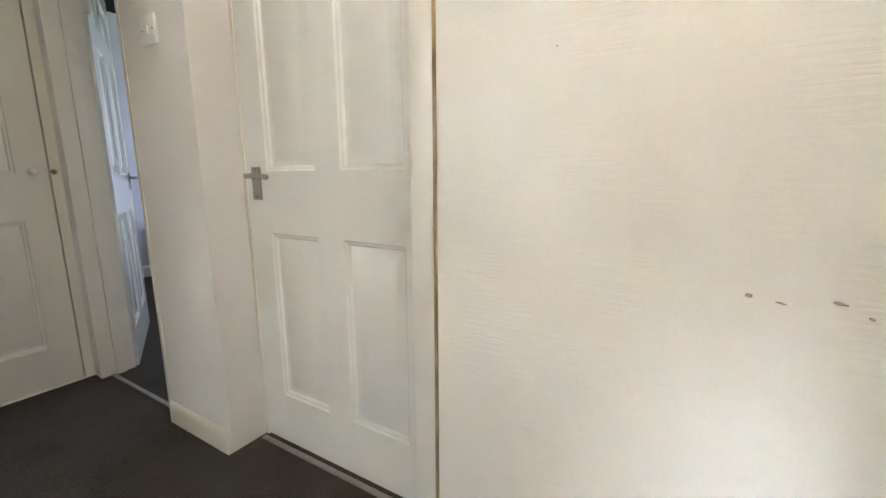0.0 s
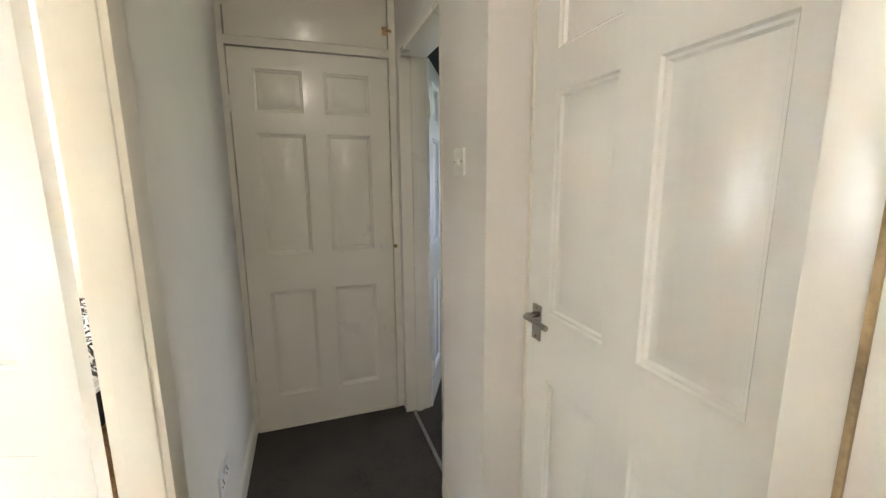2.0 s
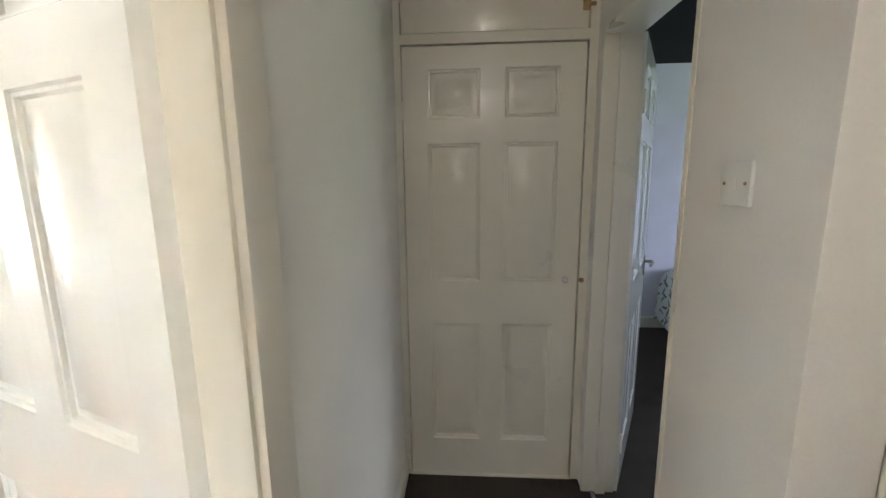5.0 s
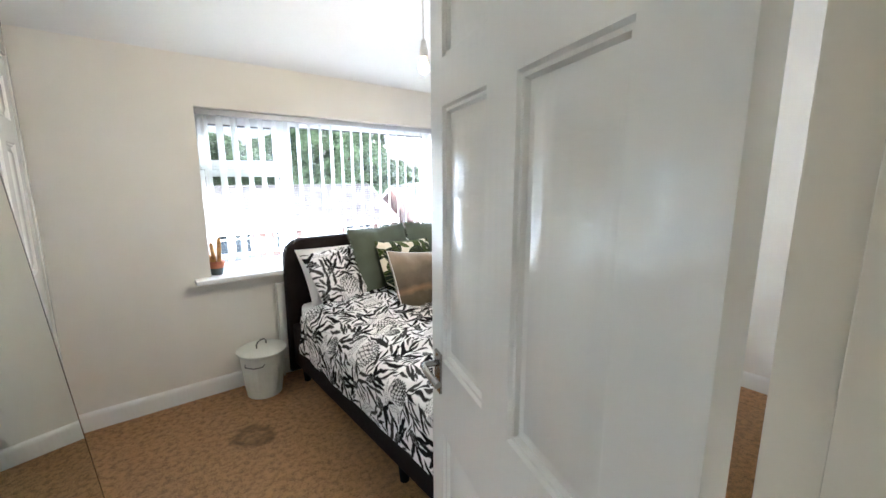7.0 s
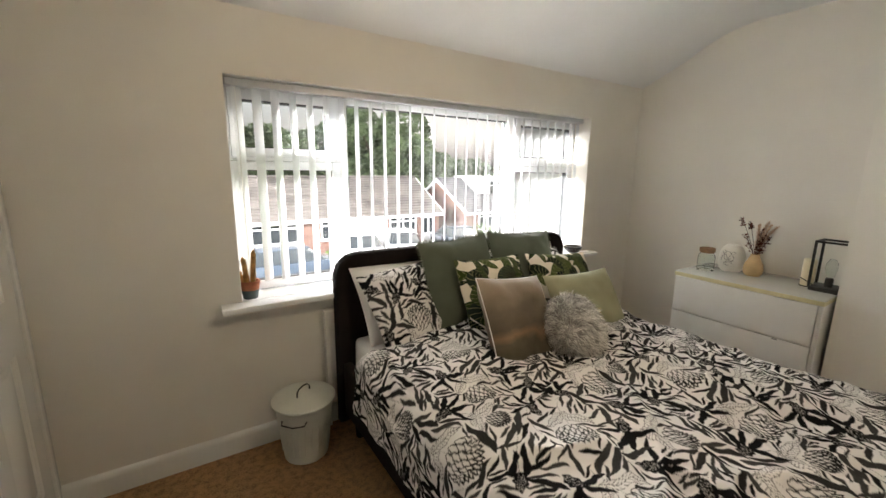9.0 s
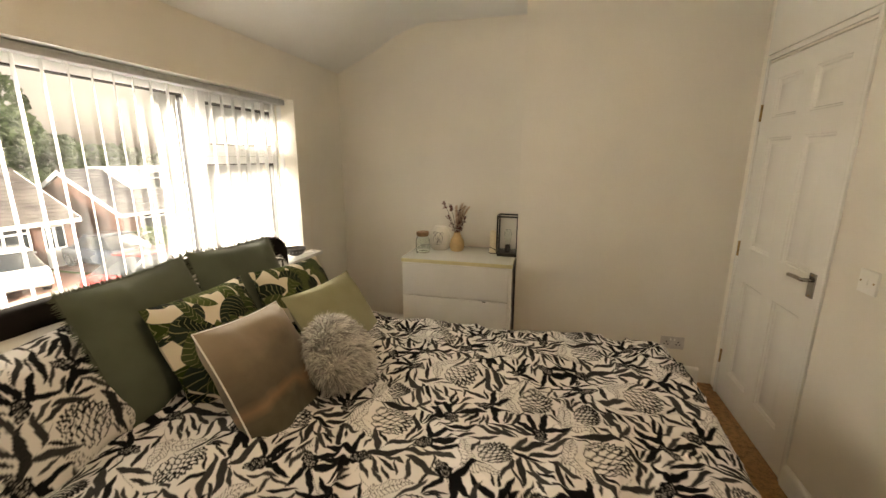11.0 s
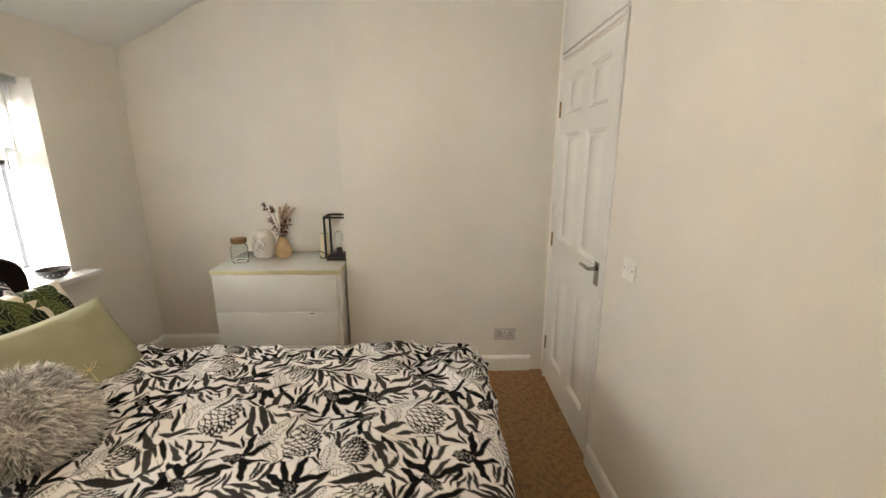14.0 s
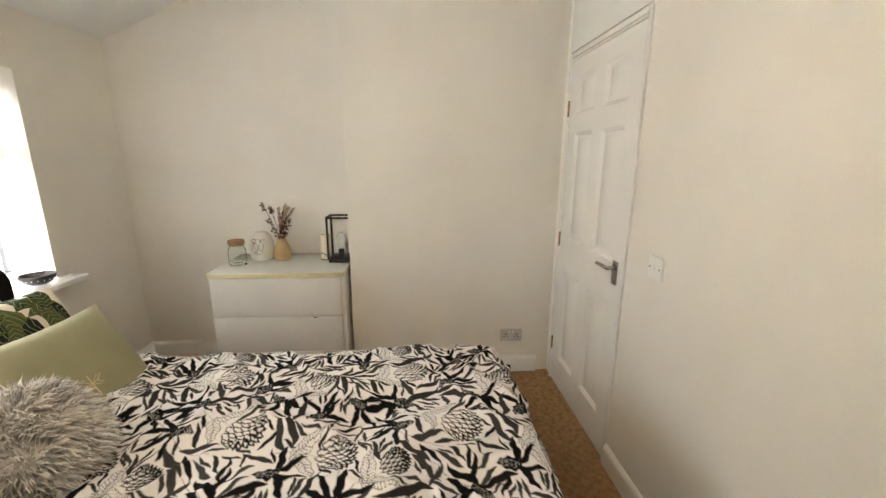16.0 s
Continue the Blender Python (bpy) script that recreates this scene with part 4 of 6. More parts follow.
for x in (BX0 + 0.06, BX1 - 0.06):
    for y in (-2.68, -1.43, BY1 - 0.08):
        bm = bmesh.new(); tube(bm, 0.022, 0.034, 0, 0.13, 16, x, y)
        part("leg", bm, M_BLACK, bed)
bm = bmesh.new(); box(bm, BX0 + 0.055, BX1 - 0.055, -2.735, BY1 - 0.055, 0.331, 0.565, 0.05, 4)
tagged(part("mattress", bm, M_LINEN), "white fitted mattress on the bed frame", "mattress")


def grid_cloth(name, nu, nv, fn, material, label, category, thick=0.0, at=None):
    """A sheet of cloth: fn(a, b) gives the place and the cloth coordinates in metres for a, b in 0..1."""
    bm = bmesh.new()
    uvl = bm.loops.layers.uv.new("UVMap")
    vs = [[bm.verts.new(fn(i / nu, j / nv)[0]) for j in range(nv + 1)] for i in range(nu + 1)]
    for i in range(nu):
        for j in range(nv):
            fc = bm.faces.new((vs[i][j], vs[i + 1][j], vs[i + 1][j + 1], vs[i][j + 1]))
            for lp, (p, q) in zip(fc.loops, ((i, j), (i + 1, j), (i + 1, j + 1), (i, j + 1))):
                lp[uvl].uv = fn(p / nu, q / nv)[1]
    ob = part(name, bm, material, at=at)
    if thick:
        md = ob.modifiers.new("thickness", "SOLIDIFY")
        md.thickness, md.offset = thick, -1
    return tagged(ob, label, category)


def drape(s, half, r, flare):
    """How far out and how far down a sheet lies, s along it from the middle, over an edge of radius r."""
    a = abs(s)
    flat = half - r
    sg = 1 if s > 0 else -1
    if a <= flat:
        return s, 0.0
    arc = r * math.pi / 2
    if a <= flat + arc:
        th = (a - flat) / r
        return sg * (flat + r * math.sin(th)), r * (1 - math.cos(th))
    d = a - flat - arc
    return sg * (half + d * flare), r + d


DCX, DY0, DTOP = -2.245, -2.40, 0.615


def duvet(a, b):
    s = (a - 0.5) * 2.14
    x, dx = drape(s, 0.82, 0.10, 0.05)
    v = b * 2.02
    flat = 1.74
    if v <= flat:
        y, dy = v, 0.0
    else:
        y, dy = drape(v, flat + 0.09, 0.09, 0.10)
    p = Vector((s * 2.6, v * 2.6, 3.1))
    puff = 0.020 * noise.noise(p) + 0.014 * noise.noise(p * 2.3) + 0.006 * noise.noise(p * 5.5)
    for turn, scale, high in ((0.5, 3.4, 0.026), (-0.35, 4.6, 0.019), (1.9, 5.2, 0.014)):
        c, w = math.cos(turn), math.sin(turn)
        crease = noise.noise(Vector(((s * c + v * w) * scale * 0.55, (v * c - s * w) * scale * 1.7, turn * 9)))
        puff += high * max(0.0, 1 - 3.2 * abs(crease)) ** 2 * max(0.0, 0.45 + noise.noise(Vector((s * 1.9, v * 1.9, turn * 5 + 2))))
    fold = 0.015 * math.sin(9 * (s * 0.8 + v * 0.6) + 4 * noise.noise(p * 0.8)) * (0.5 + 0.5 * noise.noise(p * 1.4 + Vector((5, 0, 0))))
    crown = 0.028 * (1 - min(1, (s / 0.85) ** 4)) * min(1, v / 0.3 + 0.4)
    hem = 0.03 * noise.noise(Vector((v * 3.1, s * 3.1, 7.0))) if (dx > 0.1 or dy > 0.09) else 0.0
    z = DTOP + crown - dx - dy + puff + fold
    # the turned-back edge near the pillows
    roll = 0.035 * math.exp(-((v - 0.10) / 0.09) ** 2) + 0.02 * math.exp(-((v - 0.32) / 0.06) ** 2)
    out = 0.6 * (puff + hem)
    return (DCX + x + (out if s > 0 else -out) * (1 if dx > 0.05 else 0), DY0 + y + (out if dy > 0.05 else 0), max(0.2, z + roll)), (s, v)


def finer(a, k):
    """A smooth curve through the rows of a, k steps to each gap."""
    n = len(a)
    t = np.linspace(0, n - 1, (n - 1) * k + 1)
    i = np.minimum(t.astype(int), n - 2)
    f = (t - i)[:, None, None]
    p0, p1, p2, p3 = a[np.maximum(i - 1, 0)], a[i], a[i + 1], a[np.minimum(i + 2, n - 1)]
    return p1 + 0.5 * f * (p2 - p0 + f * (2 * p0 - 5 * p1 + 4 * p2 - p3 + f * (3 * (p1 - p2) + p3 - p0)))


def dense_cloth(name, nu, nv, k, fn, material, label, category, thick):
    """A fine sheet of cloth with a turned hem and an underside."""
    rough = [[fn(i / nu, j / nv) for j in range(nv + 1)] for i in range(nu + 1)]
    grid = np.array([[(*q[0], *q[1]) for q in r] for r in rough])
    fine = finer(finer(grid, k).transpose(1, 0, 2), k).transpose(1, 0, 2)
    under = grid.copy()
    under[:, :, 2] -= thick
    under[:, :, 0] += (DCX - under[:, :, 0]) * 0.02
    under[:, :, 1] -= 0.02 * (under[:, :, 1] > DY0 + 1.5)
    fu, fv = fine.shape[0] - 1, fine.shape[1] - 1
    co = np.concatenate((fine.reshape(-1, 5), under.reshape(-1, 5)))
    ids = np.arange((fu + 1) * (fv + 1)).reshape(fu + 1, fv + 1)
    low = np.arange((nu + 1) * (nv + 1)).reshape(nu + 1, nv + 1) + ids.size
    top = np.stack((ids[:-1, :-1], ids[1:, :-1], ids[1:, 1:], ids[:-1, 1:]), -1).reshape(-1, 4)
    bot = np.stack((low[:-1, :-1], low[:-1, 1:], low[1:, 1:], low[1:, :-1]), -1).reshape(-1, 4)
    ring = lambda g: np.concatenate((g[:-1, 0], g[-1, :-1], g[:0:-1, -1], g[0, :0:-1]))
    a, b = ring(ids[::k, ::k]), ring(low)
    hem = np.stack((a, b, np.roll(b, -1), np.roll(a, -1)), -1)
    me = bpy.data.meshes.new(name)
    faces = np.concatenate((top, bot, hem))
    me.from_pydata(co[:, :3].tolist(), [], faces.tolist())
    me.uv_layers.new(name="UVMap").data.foreach_set("uv", co[faces.ravel(), 3:5].astype(np.float32).ravel())
    me.polygons.foreach_set("use_smooth", np.ones(len(faces), dtype=bool))
    me.materials.append(material)
    me.update()
    return tagged(new(name, me), label, category)


dye(dense_cloth("duvet", 178, 168, 4, duvet, M_DUVET, "white duvet printed with black and grey banksia leaves", "duvet", 0.02), BANKSIA)


def cushion_bm(w, h, t, n=22, ears=0.05, wob=0.012, seed=0.0):
    """A stuffed square: x across, y up, z through; the middle is fat, the seams thin and drawn in between the corners."""
    bm = bmesh.new()
    uvl = bm.loops.layers.uv.new("UVMap")
    rows = []
    for side in (1, -1):
        vs = []
        for i in range(n + 1):
            r = []
            for j in range(n + 1):
                a, b = 2 * i / n - 1, 2 * j / n - 1
                x = a * w / 2 * (1 - ears * (1 - b * b) * abs(a) ** 3)
                y = b * h / 2 * (1 - ears * (1 - a * a) * abs(b) ** 3)
                fat = ((1 - abs(a) ** 2.6) * (1 - abs(b) ** 2.6)) ** 0.55
                q = Vector((x * 7, y * 7, seed + side))
                z = side * (t / 2 * fat) + wob * noise.noise(q) * min(1, fat * 3) + wob * 0.6 * noise.noise(q * 2.4) * min(1, fat * 2)
                r.append(bm.verts.new((x, y, z)))
            vs.append(r)
        for i in range(n):
            for j in range(n):
                q = (vs[i][j], vs[i + 1][j], vs[i + 1][j + 1], vs[i][j + 1])
                fc = bm.faces.new(q if side > 0 else q[::-1])
                for lp in fc.loops:
                    lp[uvl].uv = (lp.vert.co.x + w / 2 + seed, lp.vert.co.y + h / 2)
        rows.append(vs)
    bmesh.ops.remove_doubles(bm, verts=bm.verts, dist=0.0004)
    return bm


def cushion(name, label, w, h, t, material, at, ears=0.06, seed=0.0, trim=None, n=22):
    ob = tagged(part(name, cushion_bm(w, h, t, n, ears=ears, seed=seed), material, at=at), label, "cushion")
    if trim:
        trim(ob, w, h, ears)
    return ob


def fringe(ob, w, h, ears):
    """A short ragged fringe along the seams."""
    bm = bmesh.new()
    rnd = random.Random(5)
    for side in range(4):
        for i in range(130):
            a = -1 + 2 * (i + rnd.random()) / 130
            pull = 1 - ears * (1 - a * a)
            if side < 2:
                p, d = Vector((a * w / 2, (1 if side else -1) * h / 2 * pull, 0)), Vector((0, 1 if side else -1, 0))
            else:
                p, d = Vector(((1 if side == 2 else -1) * w / 2 * pull, a * h / 2, 0)), Vector((1 if side == 2 else -1, 0, 0))
            e = Vector((-d.y, d.x, 0)) * 0.0035
            tip = p + d * rnd.uniform(0.012, 0.027) + Vector((rnd.uniform(-1, 1), rnd.uniform(-1, 1), rnd.uniform(-1, 1))) * 0.007
            p = p - d * 0.004
            z = Vector((0, 0, 0.002))
            vs = [bm.verts.new(c) for c in (p - e - z, p + e - z, p + z, tip)]
            for q in ((0, 1, 3), (1, 2, 3), (2, 0, 3)):
                bm.faces.new([vs[k] for k in q])
    part("fringe", bm, M_SAGE, ob, "ragged sage fringe", smooth=False)


def piping(ob, w, h, ears):
    bm = bmesh.new()
    pts = []
    for side in range(4):
        for i in range(12):
            a = -1 + 2 * i / 12
            pull = 1 - ears * (1 - a * a)
            pts.append(((a * w / 2, -h / 2 * pull, 0), (w / 2 * pull, a * h / 2, 0), (-a * w / 2, h / 2 * pull, 0), (-w / 2 * pull, -a * h / 2, 0))[side])
    rod(bm, pts + pts[:1], 0.0028, 6)
    part("piping", bm, M_LINEN, ob, "pale piped seam")


cushion("pillow", "white cotton pillow behind the printed pillow", 0.66, 0.42, 0.14, M_LINEN, pose(-1.87, -2.665, 0.765, 122, 0, 6), 0.04, 1.0)
cushion("pillow", "white cotton pillow standing against the headboard", 0.66, 0.42, 0.14, M_LINEN, pose(-2.70, -2.655, 0.775, 120, 0, -4), 0.04, 2.0)
dye(cushion("pillow", "banksia printed pillow leaning on a white pillow", 0.66, 0.43, 0.15, M_DUVET, pose(-1.885, -2.56, 0.77, 127, 4, 8), 0.04, 0.33, n=130), BANKSIA)
dye(cushion("pillow", "banksia printed pillow half hidden behind cushions", 0.66, 0.43, 0.15, M_DUVET, pose(-2.68, -2.56, 0.76, 127, 0, -4), 0.04, 1.71, n=130), BANKSIA)
cushion("cushion", "sage green cotton cushion with ragged fringe", 0.50, 0.50, 0.15, M_SAGE, pose(-2.12, -2.53, 0.84, 112, 1, 6), 0.05, 3.0, fringe)
cushion("cushion", "sage green fringed cushion against the headboard", 0.50, 0.50, 0.15, M_SAGE, pose(-2.63, -2.56, 0.835, 114, -3, -3), 0.05, 4.0, fringe)
cushion("cushion", "cream cushion printed with dark green jungle leaves", 0.50, 0.46, 0.15, M_JUNGLE, pose(-2.23, -2.36, 0.775, 116, -3, 5), 0.05, 0.62)
cushion("cushion", "cream jungle-leaf cushion beside a pale green one", 0.50, 0.44, 0.15, M_JUNGLE, pose(-2.76, -2.36, 0.755, 118, -4, -4), 0.05, 1.9)
cushion("cushion", "velvet cushion printed with a blurred dusk landscape", 0.47, 0.47, 0.19, M_DUSK, pose(-2.14, -2.085, 0.735, 119, -8, 8), 0.05, 0.0, piping)
lime = cushion("cushion", "pale green cotton cushion with a small dragonfly", 0.46, 0.42, 0.14, M_LIME, pose(-2.68, -2.12, 0.715, 124, 1, -10), 0.07, 6.0)
M_GOLD = mat("pale_gold_thread", (0.62, 0.52, 0.28), 0.5, metal=0.4, bump=0)
bm = bmesh.new()
for a, s in ((25, 0.045), (155, 0.045), (-20, 0.035), (200, 0.035)):
    d = Vector((math.cos(radians(a)), math.sin(radians(a)), 0))
    rod(bm, [(0, 0, 0), d * s * 0.6 + Vector((0, 0.008, 0)), d * s, d * s * 0.5 - Vector((0, 0.006, 0)), (0, 0, 0)], 0.0016, 5)
rod(bm, [(0, 0.03, 0), (0, -0.05, 0)], 0.0025, 6)
part("embroidery", bm, M_GOLD, lime, "gold dragonfly embroidery", at=pose(0.02, -0.05, -0.072))

# round fluffy cushion
M_FUR = bpy.data.materials.new("long_grey_pile")
M_FUR.use_nodes = True
k = Nodes(M_FUR.node_tree)
rp = k.n.new("ShaderNodeValToRGB")
rp.color_ramp.elements[0].color, rp.color_ramp.elements[1].color = (0.28, 0.265, 0.245, 1), (0.86, 0.84, 0.80, 1)
rp.color_ramp.elements[1].position = 0.7
k.l.new(k.n.new("ShaderNodeNewGeometry").outputs["Random Per Island"], rp.inputs["Fac"])
k.l.new(rp.outputs["Color"], k.n["Principled BSDF"].inputs["Base Color"])
k.n["Principled BSDF"].inputs["Roughness"].default_value = 0.8
ball = thing("round_cushion", "fluffy grey round cushion with long pile", "cushion", pose(-2.35, -1.935, 0.722, 124, 0, 8))
bm = bmesh.new()
bmesh.ops.create_uvsphere(bm, u_segments=24, v_segments=14, radius=0.15)
bmesh.ops.scale(bm, vec=(1, 1, 0.55), verts=bm.verts)
part("body", bm, M_FUR, ball)
bm = bmesh.new()
rnd = random.Random(9)
for i in range(5200):
    z = 1 - 2 * (i + 0.5) / 5200
    ph = i * 2.399963
    n_ = Vector((math.sqrt(1 - z * z) * math.cos(ph), math.sqrt(1 - z * z) * math.sin(ph), z))
    p = Vector((n_.x * 0.15, n_.y * 0.15, n_.z * 0.083))
    n_ = Vector((n_.x, n_.y, n_.z * 1.7)).normalized()
    sway = Vector((noise.noise(p * 16), noise.noise(p * 16 + Vector((9, 0, 0))), noise.noise(p * 16 + Vector((0, 9, 0))))) * 0.9
    d = (n_ + sway + Vector((rnd.gauss(0, 0.25), rnd.gauss(0, 0.25), rnd.gauss(0, 0.25)))).normalized()
    e = d.cross(Vector((rnd.random(), rnd.random(), rnd.random()))).normalized()
    L = rnd.uniform(0.026, 0.046)
    m_ = p + d * L * 0.55
    tip = p + (d + Vector((0, -0.35, 0))).normalized() * L
    wv = 0.0028
    vs = [bm.verts.new(c) for c in (p - e * wv, p + e * wv, m_ + e * wv * 0.9, m_ - e * wv * 0.9, tip)]
    bm.faces.new(vs[:4]), bm.faces.new((vs[3], vs[2], vs[4]))
pile = part("fur", bm, M_FUR, ball, "tufted grey and white pile", smooth=False)
tagged(pile, kind="stuff")

# ---- leaning mirror ----
M_MIRROR = mat("mirror_silver", (0.70, 0.745, 0.72), 0.02, metal=1.0, vary=0.01, bump=0)
for nd in M_MIRROR.node_tree.nodes:
    if nd.type == "MAP_RANGE":
        nd.inputs["To Min"].default_value, nd.inputs["To Max"].default_value = 0.0, 0.01
MIR_LEAN = math.degrees(math.atan2(0.18, 1.98))
mirror = thing("mirror", "tall frameless mirror leaning against the cupboard wall", "mirror", pose(-0.485, -1.76, 0.004, 0, 0, -2.8) @ pose(0, 0, 0, 0, MIR_LEAN, 0))
bm = bmesh.new(); box(bm, 0.0, 0.004, 0.0, 0.74, 0, 1.98)
part("glass", bm, M_MIRROR, mirror, "silvered mirror glass", smooth=False)
bm = bmesh.new(); box(bm, 0.0045, 0.014, -0.002, 0.742, -0.001, 1.982)
part("backing", bm, M_RAIL, mirror, "thin grey backing", smooth=False)
bm = bmesh.new(); box(bm, -0.0015, 0.005, -0.006, -0.0005, 0, 1.98, 0.001)
part("edge_strip", bm, M_CHROME, mirror, "pale polished edge strip")

# ---- bin ----
M_ENAMEL = mat("cream_enamel", (0.66, 0.67, 0.61), 0.3, vary=0.04, scale=10, bump=0.03, coat=0.3)
can = thing("bin", "pale cream metal bin with lid and wire handles", "bin", pose(-1.262, -2.715, 0.0))
bm = bmesh.new()
n = 64
prof = [(0.0, 0.004), (0.106, 0.004), (0.108, 0.0), (0.112, 0.03), (0.135, 0.26), (0.138, 0.285), (0.146, 0.292), (0.146, 0.30), (0.138, 0.302), (0.130, 0.296)]
lathe(bm, prof, n)
part("body", bm, M_ENAMEL, can)
for i in range(24):
    a = 2 * math.pi * i / 24
    bm = bmesh.new()
    rod(bm, [(math.cos(a) * 0.1135, math.sin(a) * 0.1135, 0.05), (math.cos(a) * 0.1285, math.sin(a) * 0.1285, 0.20)], 0.004, 6)
    part("rib", bm, M_ENAMEL, can)
bm = bmesh.new()
lathe(bm, [(0.152, 0.298), (0.156, 0.304), (0.155, 0.312), (0.14, 0.319), (0.08, 0.327), (0.0, 0.331)], n)
lid = part("lid", bm, M_ENAMEL, can, "shallow domed enamel lid")
bm = bmesh.new()
rod(bm, [(-0.045, 0.0, 0.328), (-0.045, 0, 0.35), (-0.03, 0, 0.366), (0.0, 0, 0.372), (0.03, 0, 0.366), (0.045, 0, 0.35), (0.045, 0, 0.328)], 0.004, 8)
part("lid_handle", bm, M_SEAL, lid, "dark wire lid handle", at=pose(0, 0, 0, 0, 0, 35))
for a in (55, 235):
    bm = bmesh.new()
    rod(bm, [(0.128, -0.06, 0.255), (0.148, -0.055, 0.245), (0.152, 0.0, 0.235), (0.148, 0.055, 0.245), (0.128, 0.06, 0.255)], 0.0032, 8)
    part("side_handle", bm, M_SEAL, can, "dark wire side handle", at=pose(0, 0, 0, 0, 0, a))

# ---- sill things ----
M_TERRA = mat("terracotta", (0.45, 0.16, 0.08), 0.85, vary=0.12, scale=30, bump=0.2)
M_TEAL = mat("dark_teal_glaze", (0.05, 0.08, 0.08), 0.4, vary=0.1, bump=0)
M_CACTUS = mat("dry_cactus_skin", (0.50, 0.27, 0.08), 0.8, vary=0.25, scale=40, fine=300, bump=0.6)
pot = thing("cactus_pot", "small terracotta pot with ochre cactus on the sill", "potted plant", pose(-1.085, -2.945, 0.803))
bm = bmesh.new(); lathe(bm, [(0, 0), (0.034, 0), (0.042, 0.045), (0.042, 0.0455)], 28)
part("lower_pot", bm, M_TEAL, pot, "dark painted lower half")
bm = bmesh.new(); lathe(bm, [(0.0421, 0.0456), (0.046, 0.075), (0.049, 0.075), (0.049, 0.09), (0.041, 0.09), (0.039, 0.08), (0.0, 0.08)], 28)
part("rim", bm, M_TERRA, pot, "terracotta rim")
for x, y, hgt, r, lean in ((-0.016, 0.0, 0.17, 0.012, -4), (0.012, 0.010, 0.14, 0.012, 5), (0.006, -0.016, 0.055, 0.011, 12), (0.024, -0.004, 0.07, 0.010, 18)):
    bm = bmesh.new()
    m_ = 20
    rings = []
    for q in range(9):
        zz = q / 8
        rr = r * (1 - 0.15 * zz) * (math.sqrt(max(0, 1 - ((zz - 0.85) / 0.15) ** 2)) if zz > 0.85 else 1)
        rings.append([bm.verts.new(((rr + 0.0015 * (i % 2)) * math.cos(2 * math.pi * i / m_), (rr + 0.0015 * (i % 2)) * math.sin(2 * math.pi * i / m_), zz * hgt)) for i in range(m_)])
    for a, b in zip(rings, rings[1:]):
        for i in range(m_):
            bm.faces.new((a[i], a[(i + 1) % m_], b[(i + 1) % m_], b[i]))
    part("stem", bm, M_CACTUS, pot, "ribbed ochre cactus stem", at=pose(x, y, 0.078, 0, lean, 0))
M_COCO = mat("black_lacquered_shell", (0.018, 0.014, 0.012), 0.3, vary=0.2, scale=40, bump=0.2)
bm = bmesh.new(); lathe(bm, [(0, 0.0), (0.035, 0.0), (0.055, 0.012), (0.070, 0.034), (0.074, 0.052), (0.071, 0.053), (0.066, 0.036), (0.05, 0.014), (0.0, 0.006)], 36)
bowl = tagged(part("bowl", bm, M_COCO, at=pose(-3.485, -2.895, 0.803)), "small black lacquered bowl on the window sill", "bowl")
bm = bmesh.new()
for i in range(18):
    a = 2 * math.pi * i / 18
    bmesh.ops.create_uvsphere(bm, u_segments=6, v_segments=4, radius=0.003, matrix=Matrix.Translation((0.0675 * math.cos(a), 0.0675 * math.sin(a), 0.030)))
part("inlay_dot", bm, M_LINEN, bowl, "row of pale inlaid dots")

# ---- pendant bulb ----
M_BULB = bpy.data.materials.new("lit_bulb_glass")
M_BULB.use_nodes = True
bb = M_BULB.node_tree.nodes["Principled BSDF"]
bb.inputs["Emission Color"].default_value, bb.inputs["Emission Strength"].default_value = (1.0, 0.66, 0.34, 1), 1.3
pend = thing("pendant_light", "bare lit bulb on a white ceiling cord", "lamp", pose(-1.75, -1.52, 0))
bm = bmesh.new(); lathe(bm, [(0, H - 0.03), (0.02, H - 0.03), (0.045, H - 0.012), (0.048, H)], 28)
part("ceiling_rose", bm, M_PLASTIC, pend)
bm = bmesh.new(); rod(bm, [(0, 0, H - 0.03), (0.002, 0, 2.2), (0, 0, 2.02)], 0.003, 8)
part("cord", bm, M_PLASTIC, pend)
bm = bmesh.new(); lathe(bm, [(0, 2.03), (0.011, 2.03), (0.014, 2.0), (0.019, 1.99), (0.019, 1.962), (0, 1.962)], 24)
part("bulb_holder", bm, M_PLASTIC, pend)
bm = bmesh.new(); lathe(bm, [(0.0, 1.890), (0.010, 1.892), (0.020, 1.900), (0.025, 1.915), (0.022, 1.932), (0.014, 1.948), (0.012, 1.962), (0.0, 1.962)], 28)
part("bulb", bm, M_BULB, pend, "glowing warm bulb")

# ---- chest of drawers ----
M_FOIL = mat("white_foil_board", (0.80, 0.79, 0.76), 0.35, vary=0.015, bump=0)
M_EDGE = mat("yellowed_edge_band", (0.72, 0.66, 0.40), 0.45, vary=0.05, bump=0)
M_TOPGLASS = mat("white_glass_top", (0.74, 0.76, 0.74), 0.06, vary=0.01, bump=0, coat=0.5)
DX0, DX1, DYA, DYB, DHT = -4.235, -3.735, -2.185, -1.388, 0.772
chest = thing("chest_of_drawers", "white chest of drawers with glossy top in the alcove", "chest of drawers", pose(0, 0, 0))
for y0, y1 in ((DYA, DYA + 0.022), (DYB - 0.022, DYB)):
    bm = bmesh.new(); box(bm, DX0, DX1 - 0.008, y0, y1, 0.0, DHT - 0.03, 0.0015)
    part("side_panel", bm, M_FOIL, chest)
